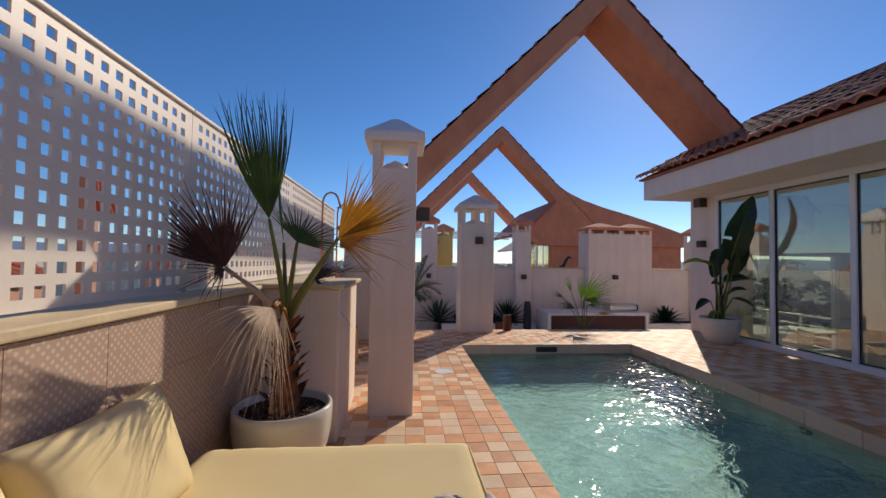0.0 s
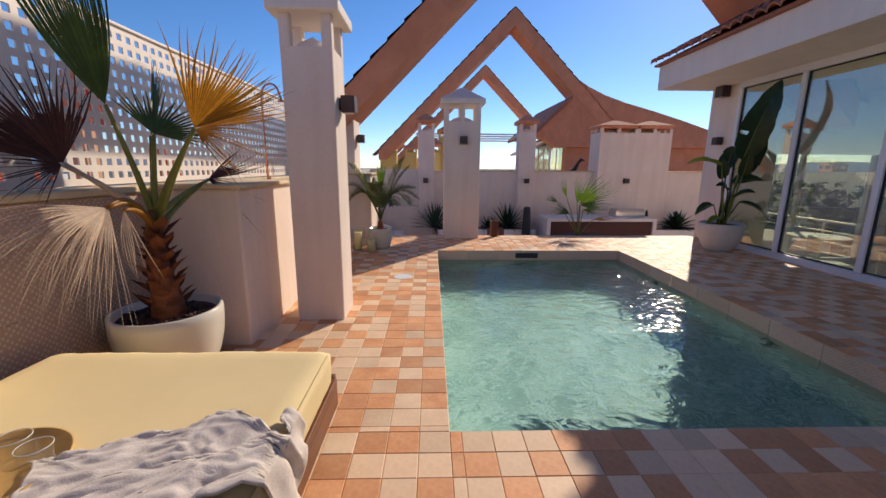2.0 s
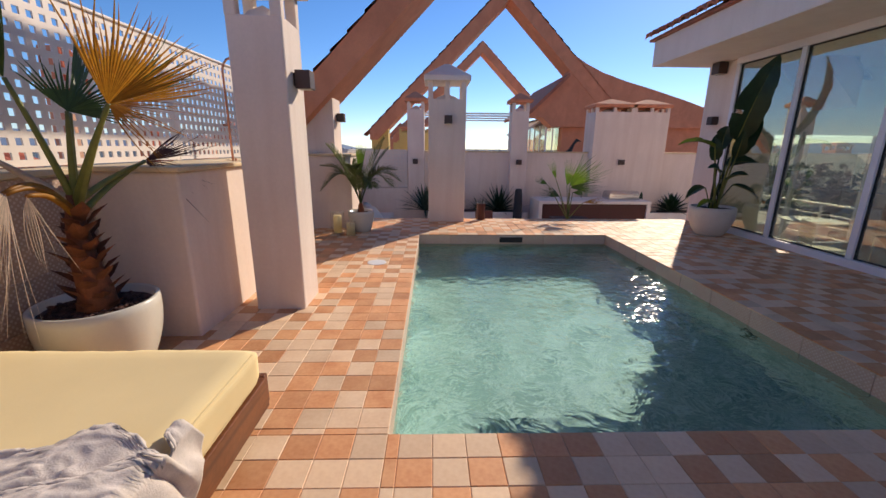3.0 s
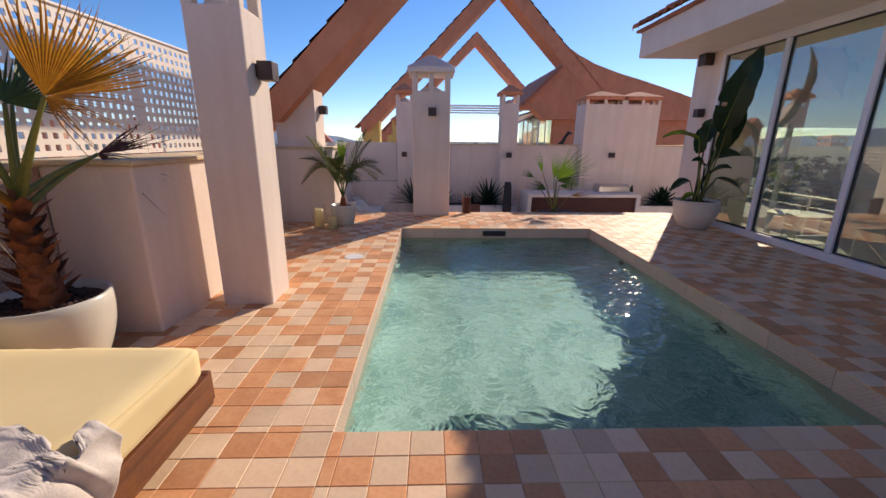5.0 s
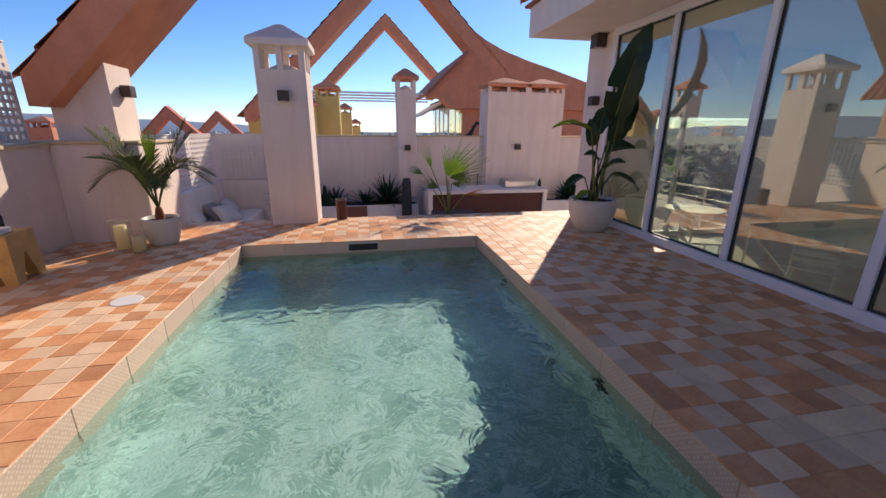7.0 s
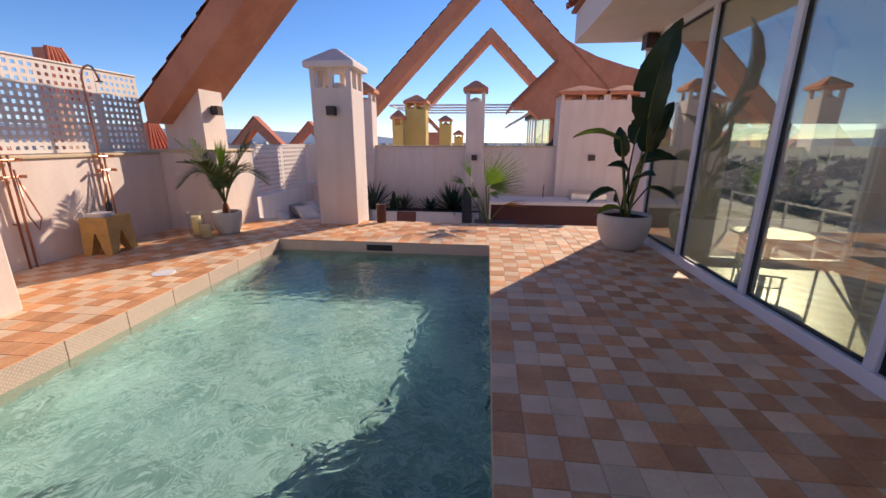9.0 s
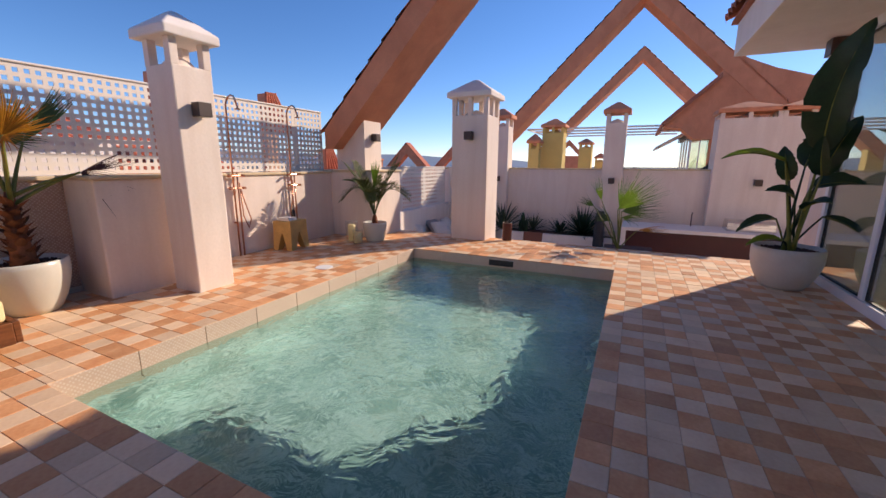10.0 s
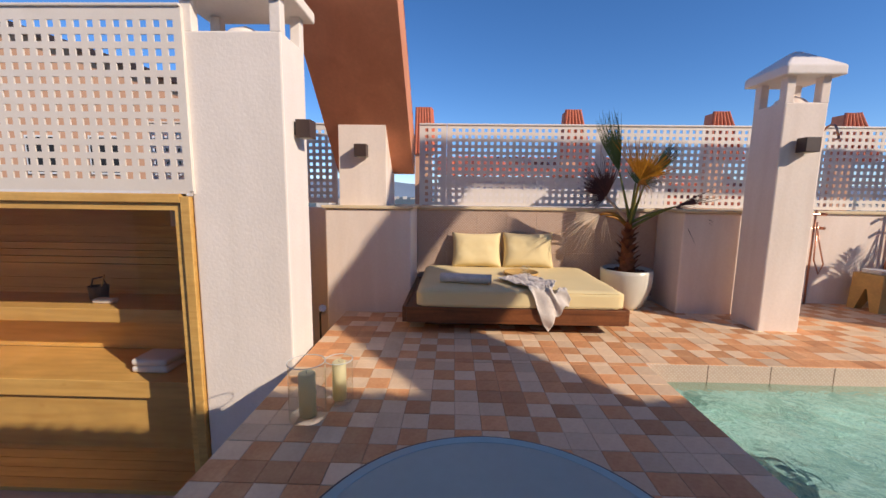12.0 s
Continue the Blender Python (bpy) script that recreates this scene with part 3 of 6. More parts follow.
def round_table(at, r, h):
    t = thing("round_table", "white round pedestal table seen through the glass", "table", at)
    bm = bmesh.new()
    lathe(bm, [(0, h - 0.03), (r - 0.01, h - 0.03), (r, h - 0.015), (r - 0.01, h), (0, h)], seg=40)
    part("tabletop", bm, WHITE, t)
    bm = bmesh.new()
    lathe(bm, [(0.04, 0.02), (0.035, h - 0.03)], seg=16)
    part("pedestal", bm, WHITE, t, "", True)
    bm = bmesh.new()
    lathe(bm, [(0.26, 0), (0.25, 0.015), (0.03, 0.03)], seg=24)
    part("foot", bm, WHITE, t)


round_table((9.15, 7.75, -0.55), 0.46, 0.74)


def chair(at, turn):
    t = thing("garden_chair", "white slatted metal chair behind the glass front", "chair", at, "room chairs", turn)
    for x in (-0.2, 0.2):
        for y in (-0.2, 0.2):
            bm = bmesh.new()
            tube(bm, [(x, y, 0), (x, y, 0.44 if y < 0 else 0.86)], 0.014)
            part("leg", bm, WHITE, t)
    boxpart("seat", (-0.23, 0.23, -0.23, 0.22, 0.43, 0.455), WHITE, t, 0.008)
    for k in range(4):
        boxpart("slat", (-0.2, 0.2, 0.19, 0.21, 0.52 + 0.09 * k, 0.58 + 0.09 * k), WHITE, t)


hr = thing("stair_handrail", "thin white steel handrail in the room behind the glass", "handrail", (8.7, 0, -0.55))
bm = bmesh.new()
tube(bm, [(0, 6.32, 0.0), (0, 6.32, 0.74)], 0.014)
part("post", bm, WHITE, hr)
bm = bmesh.new()
tube(bm, [(0, 6.32, 0.74), (0, 5.33, 0.02)], 0.014)
part("sloping_rail", bm, WHITE, hr)
chair((8.5, 6.9, -0.55), 70)
chair((8.9, 5.6, -0.55), 120)
# ---- lattice screens ----
def lattice(bm, width, height, pitch=0.0856, border=0.02, thick=0.012):
    """A sheet with square holes, in the x-z plane."""
    nx, nz = max(1, int((width - 2 * border) / pitch)), max(1, int((height - 2 * border) / pitch))
    hole = pitch * 0.52
    ox, oz = (width - nx * pitch) / 2 + (pitch - hole) / 2, (height - nz * pitch) / 2 + (pitch - hole) / 2
    xs = [0.0] + [v for i in range(nx) for v in (ox + i * pitch, ox + i * pitch + hole)] + [width]
    zs = [0.0] + [v for i in range(nz) for v in (oz + i * pitch, oz + i * pitch + hole)] + [height]
    grid = {}

    def v(i, j, k):
        if (i, j, k) not in grid:
            grid[i, j, k] = bm.verts.new((xs[i], thick * k, zs[j]))
        return grid[i, j, k]
    solid = {(i, j) for i in range(len(xs) - 1) for j in range(len(zs) - 1) if not (i % 2 and j % 2)}
    for i, j in solid:
        bm.faces.new((v(i, j, 0), v(i + 1, j, 0), v(i + 1, j + 1, 0), v(i, j + 1, 0)))
        bm.faces.new((v(i, j + 1, 1), v(i + 1, j + 1, 1), v(i + 1, j, 1), v(i, j, 1)))
        for di, dj, a, b in ((-1, 0, (i, j), (i, j + 1)), (1, 0, (i + 1, j + 1), (i + 1, j)), (0, -1, (i + 1, j), (i, j)), (0, 1, (i, j + 1), (i + 1, j + 1))):
            if (i + di, j + dj) not in solid:
                bm.faces.new((v(*a, 0), v(*b, 0), v(*b, 1), v(*a, 1)))


def screen(label, at, turn, spans, height, pitch=0.0856):
    t = thing("lattice_screen", label, "screen", at, "", turn)
    for a, b in spans:
        bm = bmesh.new()
        lattice(bm, b - a - 0.006, height, pitch)
        bmesh.ops.translate(bm, verts=bm.verts[:], vec=(a + 0.003, 0, 0))
        p = part("panel", bm, SCREEN, t)
        for x in (a + 0.003, b - 0.033):
            boxpart("panel_post", (x, x + 0.03, 0.012, 0.042, -0.02, height + 0.005), SCREEN, p)
        boxpart("top_strip", (a + 0.003, b - 0.003, -0.016, 0.024, height, height + 0.022), SCREEN, p, 0.006)
    return t


screen("white perforated metal privacy screen on the parapet", (-0.17, 0.51, 1.252), 90, [(0, 0.373), (0.373, 2.453), (2.453, 4.533), (4.533, 6.61), (6.61, 7.28)], 1.07)
screen("white perforated metal screen beside the planting court", (0.22, 8.82, 0.262), 90, [(0, 1.2), (1.2, 2.42), (2.42, 3.7)], 1.04, 0.1)
screen("white perforated metal screen on the low wall", (0.3, 12.62, 0.262), 0, [(0, 1.3)], 1.04, 0.1)
screen("white perforated metal screen above the sauna", (2.31, -5.3, 1.39), 90, [(0, 2.1), (2.1, 4.28)], 1.33, 0.1)
screen("white perforated metal screen on the lower terrace", (-0.075, -3.2, 1.262), 90, [(0, 1.3), (1.3, 2.6)], 1.04)

# ---- sauna ----
bm = bmesh.new()
box(bm, 0.70, 2.28, -5.3, -5.2, -1.25, 1.34)
box(bm, 0.70, 2.28, -1.2, -1.1, -1.25, 1.34)
box(bm, 0.60, 0.70, -5.3, -1.1, -1.25, 1.34)
box(bm, 0.70, 2.28, -5.2, -1.2, 1.24, 1.34)
structure("sauna_cabin", bm, PINE, "pine-clad sauna cabin walls and ceiling", "sauna")
s = thing("sauna_fitting", "pale pine sauna benches with backrest slats", "bench", (0, 0, -1.25))
for i in range(12):
    x = 0.74 + i * 0.128
    boxpart("floor_board", (x, x + 0.118, -5.19, -1.21, 0.0, 0.04), PINE, s)
boxpart("upper_bench", (0.70, 1.35, -5.19, -1.21, 1.24, 1.39), PINE, s, 0.006)
boxpart("upper_riser", (0.90, 0.93, -5.19, -1.21, 0.785, 1.24), PINE, s)
boxpart("lower_bench", (0.94, 1.75, -5.19, -1.21, 0.61, 0.785), PINE, s, 0.006)
boxpart("lower_riser", (1.66, 1.69, -5.19, -1.21, 0.04, 0.61), PINE, s)
for k in range(4):
    boxpart("backrest_slat", (0.71, 0.745, -5.15, -1.25, 1.69 + 0.085 * k, 1.762 + 0.085 * k), PINE, s)
for k in range(19):
    boxpart("wall_board", (0.701, 0.712, -5.19, -1.21, 0.05 + k * 0.128, 0.172 + k * 0.128), PINE, s)
fr = thing("sauna_front", "pine door frame round a clear glass sauna front", "door", (0, 0, -1.25), "", 0, "structure")
boxpart("frame_post", (2.22, 2.31, -1.135, -1.06, 0, 2.6), PINE, fr, 0.006)
boxpart("frame_post", (2.22, 2.31, -5.3, -5.22, 0, 2.6), PINE, fr, 0.006)
boxpart("frame_head", (2.22, 2.31, -5.22, -1.135, 2.55, 2.62), PINE, fr, 0.006)
g = boxpart("pane", (2.262, 2.270, -5.22, -1.135, 0.05, 2.55), CLEAR, fr)
g.visible_shadow = False
boxpart("door_handle", (2.275, 2.29, -2.98, -2.96, 0.9, 1.3), CHROME, g)

# ---- wall lamps ----
def wall_lamp(at, turn, label="small dark brown cube wall lamp on the rendered pillar", s=0.14, material=BROWN_METAL):
    """A cube lamp; its back lies on the wall at -y."""
    t = thing("wall_lamp", label, "lamp", at, "wall lamps", turn)
    h = s / 2
    boxpart("back_plate", (-h * 0.7, h * 0.7, 0.0, 0.02, -h * 0.7, h * 0.7), BLACK, t)
    boxpart("housing", (-h, h, 0.018, 0.018 + s * 0.85, -h, h), material, t, 0.004)
    for z in (-h - 0.003, h - 0.001):
        boxpart("lens", (-h * 0.6, h * 0.6, 0.03, 0.012 + s * 0.8, z, z + 0.004), CONCRETE, t)


wall_lamp((1.22, 4.43, 1.91), -90)
wall_lamp((2.62, 8.50, 1.88), 180)
wall_lamp((0.65, 8.30, 1.88), -90)
wall_lamp((0.65, -0.08, 1.88), -90)
wall_lamp((2.05, -0.30, 1.90), 0)
wall_lamp((7.50, 8.36, 2.78), 90, "dark grey cube wall lamp under the eave", 0.19)
wall_lamp((7.50, 8.36, 1.90), 90, "small dark cube wall lamp on the house pier")
wall_lamp((1.84, 12.62, 1.0), 180)
wall_lamp((4.82, 12.60, 1.0), 180)
wall_lamp((7.78, 12.55, 1.02), 180)

# ---- daybed ----
bed = thing("daybed", "low dark-stained wooden daybed with a yellow canvas mattress", "daybed", (0, 0, 0))
boxpart("plinth", (0.12, 1.2, 0.7, 2.5, 0.0, 0.12), BLACK, bed)
for y0, y1 in ((0.49, 0.53), (2.71, 2.75)):
    boxpart("side_board", (0.02, 1.50, y0, y1, 0.115, 0.275), WOOD, bed, 0.006)
boxpart("front_board", (1.46, 1.515, 0.532, 2.708, 0.115, 0.275), WOOD, bed, 0.006)
boxpart("back_board", (0.02, 0.06, 0.532, 2.708, 0.115, 0.275), WOOD, bed, 0.006)
for i in range(9):
    x = 0.064 + i * 0.155
    boxpart("platform_board", (x, x + 0.15, 0.535, 2.705, 0.235, 0.262), WOOD, bed)


def mattress_mesh(bm, x0, x1, y0, y1, z0, z1):
    vs = box(bm, x0, x1, y0, y1, z0, z1)
    bmesh.ops.subdivide_edges(bm, edges=bm.edges[:], cuts=30, use_grid_fill=True)
    cx, cy, cz = (x0 + x1) / 2, (y0 + y1) / 2, (z0 + z1) / 2
    hx, hy, hz = (x1 - x0) / 2, (y1 - y0) / 2, (z1 - z0) / 2
    r = 0.05
    for v in bm.verts:
        p = v.co - Vector((cx, cy, cz))
        q = Vector((max(-hx + r, min(hx - r, p.x)), max(-hy + r, min(hy - r, p.y)), max(-hz + r, min(hz - r, p.z))))
        d = p - q
        if d.length > 1e-6:
            p = q + d.normalized() * min(r, d.length)
        if abs(p.z) < hz * 0.75:
            p += Vector((p.x / hx if abs(abs(p.x) - hx) < 0.03 else 0, p.y / hy if abs(abs(p.y) - hy) < 0.03 else 0, 0)) * (0.012 + 0.007 * noise.noise(Vector((p.x * 9, p.y * 9, p.z * 3))))
        p.z += 0.009 * noise.noise(Vector((p.x * 2.2, p.y * 2.2, 3.0))) * (1 if p.z > 0 else 0)
        edge = max(abs(p.x) / hx, abs(p.y) / hy)
        if edge > 0.9 and p.z > 0:
            p.z += 0.004 * noise.noise(Vector((p.x * 22, p.y * 22, 1.0)))
        v.co = p + Vector((cx, cy, cz))


bm = bmesh.new()
mattress_mesh(bm, 0.10, 1.497, 0.64, 2.685, 0.264, 0.457)
mattress = part("mattress", bm, CUSHION, bed, "pale yellow canvas mattress", True)
for z in (0.285, 0.435):
    bm = bmesh.new()
    tube(bm, [(1.492, 0.69, z), (1.5, 1.2, z - 0.003), (1.5, 2.0, z + 0.003), (1.492, 2.635, z)], 0.005, 6)
    part("piping", bm, CUSHION, mattress)


def pillow(at, turn, lean, w=0.66, h=0.46, d=0.17, material=CUSHION, label="yellow canvas scatter cushion leaning on the tiled wall", name="cushion", tilt=0.0):
    bm = bmesh.new()
    n = 22
    g = {}
    for s in (1, -1):
        for i in range(n + 1):
            for j in range(n + 1):
                u, v = i / n * 2 - 1, j / n * 2 - 1
                pinch = 1 - 0.10 * (1 - u * u) * abs(v) ** 3
                pinch2 = 1 - 0.08 * (1 - v * v) * abs(u) ** 3
                f = ((1 - u ** 4) * (1 - v ** 4)) ** 0.55
                th = d / 2 * f * (1 + 0.12 * noise.noise(Vector((u * 2, v * 2, s + at[1])))) + 0.006 * f * noise.noise(Vector((u * 6, v * 6, s * 2.0)))
                rim = i in (0, n) or j in (0, n)
                if rim and s == -1:
                    g[s, i, j] = g[1, i, j]
                else:
                    g[s, i, j] = bm.verts.new((u * w / 2 * pinch2, s * th, v * h / 2 * pinch + h / 2))
        for i in range(n):
            for j in range(n):
                q = (g[s, i, j], g[s, i + 1, j], g[s, i + 1, j + 1], g[s, i, j + 1])
                bm.faces.new(q if s == -1 else q[::-1])
    ob = part(name, bm, material, None, "", True)
    ob.matrix_basis = pose(*at, 0, 0, turn) @ pose(0, 0, 0, -lean, tilt, 0)
    return tagged(ob, label, "cushion", "cushions")


pillow((0.215, 1.30, 0.448), 90, 21, 0.66, 0.48, 0.20)
pillow((0.21, 1.975, 0.448), 88, 21, 0.67, 0.49, 0.20)

# rolled and crumpled towels, tray and glasses
bm = bmesh.new()
prof = []
for k in range(60):
    a = k / 59 * math.tau * 2.4
    prof.append((0.018 + 0.038 * k / 59, a))
rows = []
for s in range(13):
    y = -0.27 + 0.54 * s / 12
    row = []
    for r, a in prof:
        rr = r * (1 + 0.05 * noise.noise(Vector((y * 6, a, 0.0))))
        row.append(bm.verts.new((rr * math.cos(a), y, rr * math.sin(a) * 0.86)))
    rows.append(row)
for p, q in zip(rows, rows[1:]):
    for k in range(len(p) - 1):
        bm.faces.new((p[k], p[k + 1], q[k + 1], q[k]))
roll = part("rolled_towel", bm, TOWEL, None, "", True)
roll.modifiers.new("thick", "SOLIDIFY").thickness = 0.006
roll.matrix_basis = pose(1.22, 1.13, 0.512, 0, 0, -8)
tagged(roll, "rolled lilac-grey towel lying on the yellow mattress", "towel")


def crumpled(u, v):
    """The thrown towel: lies on the mattress in folds and hangs over its front edge."""
    a, b = Vector((0.80, 1.84)), Vector((1.56, 2.16))
    c, e = Vector((1.06, 1.48)), Vector((1.86, 1.94))
    v = v + (1 - v) * 0.36 * math.exp(-((u - 0.76) / 0.07) ** 2)
    p = (a * (1 - u) + b * u) * (1 - v) + (c * (1 - u) + e * u) * v
    n1 = noise.noise(Vector((u * 3.0 + v * 1.1, v * 2.2 - u, 5.0)))
    ridge = abs(math.sin((u * 2.6 + v * 3.4 + 0.9 * n1) * 2.2)) ** 1.8
    z = 0.463 + 0.024 * ridge * (0.4 + 0.6 * math.sin(math.pi * min(1, max(0, u)))) + 0.022 * (0.5 - abs(noise.noise(Vector((u * 7 + v * 3, v * 8 - u * 2, 1.0))))) ** 2 + 0.003 * noise.noise(Vector((u * 19, v * 21, 6.0))) + 0.03 * (0.5 - abs(noise.noise(Vector((u * 5 + v * 9, v * 3 - u * 2, 4.0))))) ** 2 + 0.02 * (0.5 - abs(noise.noise(Vector((u * 9 - v * 5, v * 8, 9.0))))) ** 2 + 0.012
    if 0.5 < u < 0.76 and v < 0.3:
        z += 0.05 * (u - 0.5) / 0.26 * (0.3 - v) / 0.3
    z += 0.03 * max(0, 1 - ((u - 0.95) / 0.3) ** 2 - ((v - 0.62) / 0.16) ** 2)
    x, y = p.x + 0.05 * noise.noise(Vector((v * 4, u * 4, 8.0))), p.y + 0.05 * noise.noise(Vector((u * 4, v * 4, 11.0)))
    edge = 1.49
    if x > edge:
        over = x - edge
        z = min(z, 0.46 + 0.03 * ridge) - over * 1.15
        x = edge + 0.02 + 0.03 * ridge + 0.02 * over
    return Vector((x, y, z))


bm = bmesh.new()
n = 110
grid = [[bm.verts.new(crumpled(i / n, j / n)) for j in range(n + 1)] for i in range(n + 1)]
for i in range(n):
    for j in range(n):
        bm.faces.new((grid[i][j], grid[i + 1][j], grid[i + 1][j + 1], grid[i][j + 1]))
towel = part("thrown_towel", bm, TOWEL, None, "", True)
towel.modifiers.new("thick", "SOLIDIFY").thickness = 0.009
tagged(towel, "crumpled lilac-grey towel thrown over the mattress edge", "towel")

tray = thing("serving_tray", "round wooden serving tray lying on the mattress", "tray", (0.70, 1.80, 0.468))
bm = bmesh.new()
lathe(bm, [(0, 0.0), (0.185, 0.0), (0.20, 0.008), (0.203, 0.03), (0.196, 0.03), (0.19, 0.012), (0, 0.012)], seg=48)
part("dish", bm, OAK, tray, "", True)


RIMGLASS = mat("glass_rim", (0.62, 0.64, 0.60), 0.08, 0.03, 5, 60, 0)


def tumbler(at, r=0.04, h=0.085):
    t = thing("water_glass", "clear glass tumbler standing on the wooden tray", "glass", at, "tumblers")
    bm = bmesh.new()
    lathe(bm, [(r * 0.9, 0.011), (r, h)], seg=32)
    part("tumbler", bm, TUMBLER, t, "", True).visible_shadow = False
    bm = bmesh.new()
    tube(bm, [(r * math.cos(q * math.tau / 32), r * math.sin(q * math.tau / 32), h) for q in range(33)], 0.0016, 6, False)
    part("rim", bm, RIMGLASS, t, "", True)
    bm = bmesh.new()
    lathe(bm, [(0, 0), (r * 0.86, 0), (r * 0.9, 0.005), (r * 0.88, 0.01), (0, 0.012)], seg=32)
    part("base", bm, CLEAR, t, "", True).visible_shadow = False


tumbler((0.755, 1.85, 0.481), 0.043, 0.09)
tumbler((0.855, 1.81, 0.481), 0.043, 0.09)

# ---- pots, candles ----
def pot(name, label, at, rim, h, base, material, belly=1.0, soil=SOIL):
    t = thing(name, label, "plant pot", at)
    bm = bmesh.new()
    prof = [(0, 0.0), (base, 0.0)]
    for k in range(1, 11):
        f = k / 10
        r = base + (rim - base) * math.sin(f * math.pi / 2) ** 0.85 + (belly - 1) * math.sin(f * math.pi) * rim
        prof.append((r, h * f))
    prof += [(rim - 0.012, h + 0.006), (rim - 0.03, h), (rim - 0.035, h - 0.06), (0.0, h - 0.06)]
    lathe(bm, prof, seg=48)
    part("pot_body", bm, material, t, "", True)
    bm = bmesh.new()
    bmesh.ops.create_circle(bm, cap_ends=True, segments=32, radius=rim - 0.034, matrix=Matrix.Translation((0, 0, h - 0.045)))
    for k in range(240):
        a, r = random.uniform(0, math.tau), (rim - 0.05) * math.sqrt(random.random())
        s = random.uniform(0.008, 0.017)
        bmesh.ops.create_icosphere(bm, subdivisions=1, radius=s, matrix=Matrix.Translation((r * math.cos(a), r * math.sin(a), h - 0.04 + random.uniform(-0.004, 0.008))) @ Matrix.Diagonal((random.uniform(0.7, 1.5), random.uniform(0.7, 1.3), 0.7, 1)))
    part("mulch", bm, soil, t)
    return t


def candle(at, r, h, cr, ch, label="cream pillar candle in a clear glass cylinder", wall=TUMBLER):
    t = thing("candle_lantern", label, "candle", at, "candle lanterns")
    bm = bmesh.new()
    lathe(bm, [(r - 0.003, 0.004), (r, 0.012), (r, h)], seg=36)
    part("glass_cylinder", bm, wall, t, "", True).visible_shadow = False
    bm = bmesh.new()
    tube(bm, [(r * math.cos(q * math.tau / 36), r * math.sin(q * math.tau / 36), h) for q in range(37)], 0.0028, 6, False)
    part("rim", bm, RIMGLASS, t, "", True)
    bm = bmesh.new()
    lathe(bm, [(0, 0), (r - 0.004, 0), (r, 0.006), (r - 0.004, 0.012), (0, 0.012)], seg=36)
    part("base", bm, CLEAR, t, "", True).visible_shadow = False
    bm = bmesh.new()
    lathe(bm, [(0, 0.013), (cr, 0.013), (cr, ch - 0.006), (cr - 0.006, ch), (cr * 0.5, ch - 0.006), (0, ch - 0.01)], seg=28)
    part("candle", bm, WAX, t, "", True)
    bm = bmesh.new()
    tube(bm, [(0, 0, ch - 0.012), (0.002, 0, ch + 0.004), (0.006, 0, ch + 0.012)], 0.0015, 5)
    part("wick", bm, BLACK, t)


candle((3.05, 0.10, 0.0), 0.112, 0.36, 0.052, 0.29)
candle((2.84, 0.24, 0.0), 0.090, 0.29, 0.046, 0.275)
candle((0.78, 7.38, 0.0), 0.11, 0.36, 0.065, 0.30)
candle((1.02, 7.24, 0.0), 0.085, 0.24, 0.065, 0.20)
candle((3.30, 8.74, 0.0), 0.085, 0.33, 0.07, 0.26, "brown wrapped candle lantern standing at the deck's edge", BROWN_PAINT)

# ---- leaves ----
def blade(bm, base, d, n, length, width, droop=0.1, steps=4, curl=0.0):
    """A narrow folded leaf that tapers to its tip."""
    d, n = d.normalized(), n.normalized()
    s = d.cross(n).normalized()
    prev = None
    for k in range(steps + 1):
        f = k / steps
        w = width * (0.55 + 0.9 * f if f < 0.5 else (1 - f) * 2) * 0.5
        c = base + d * length * f + Vector((0, 0, -1)) * droop * length * f * f + n * curl * length * f * f
        tri = [bm.verts.new(c - s * w + n * w * 0.35), bm.verts.new(c), bm.verts.new(c + s * w + n * w * 0.35)] if f < 1 else [bm.verts.new(c)]
        if prev:
            if len(tri) == 3:
                bm.faces.new((prev[0], prev[1], tri[1], tri[0]))
                bm.faces.new((prev[1], prev[2], tri[2], tri[1]))
            else:
                bm.faces.new((prev[0], prev[1], tri[0]))
                bm.faces.new((prev[1], prev[2], tri[0]))
        prev = tri


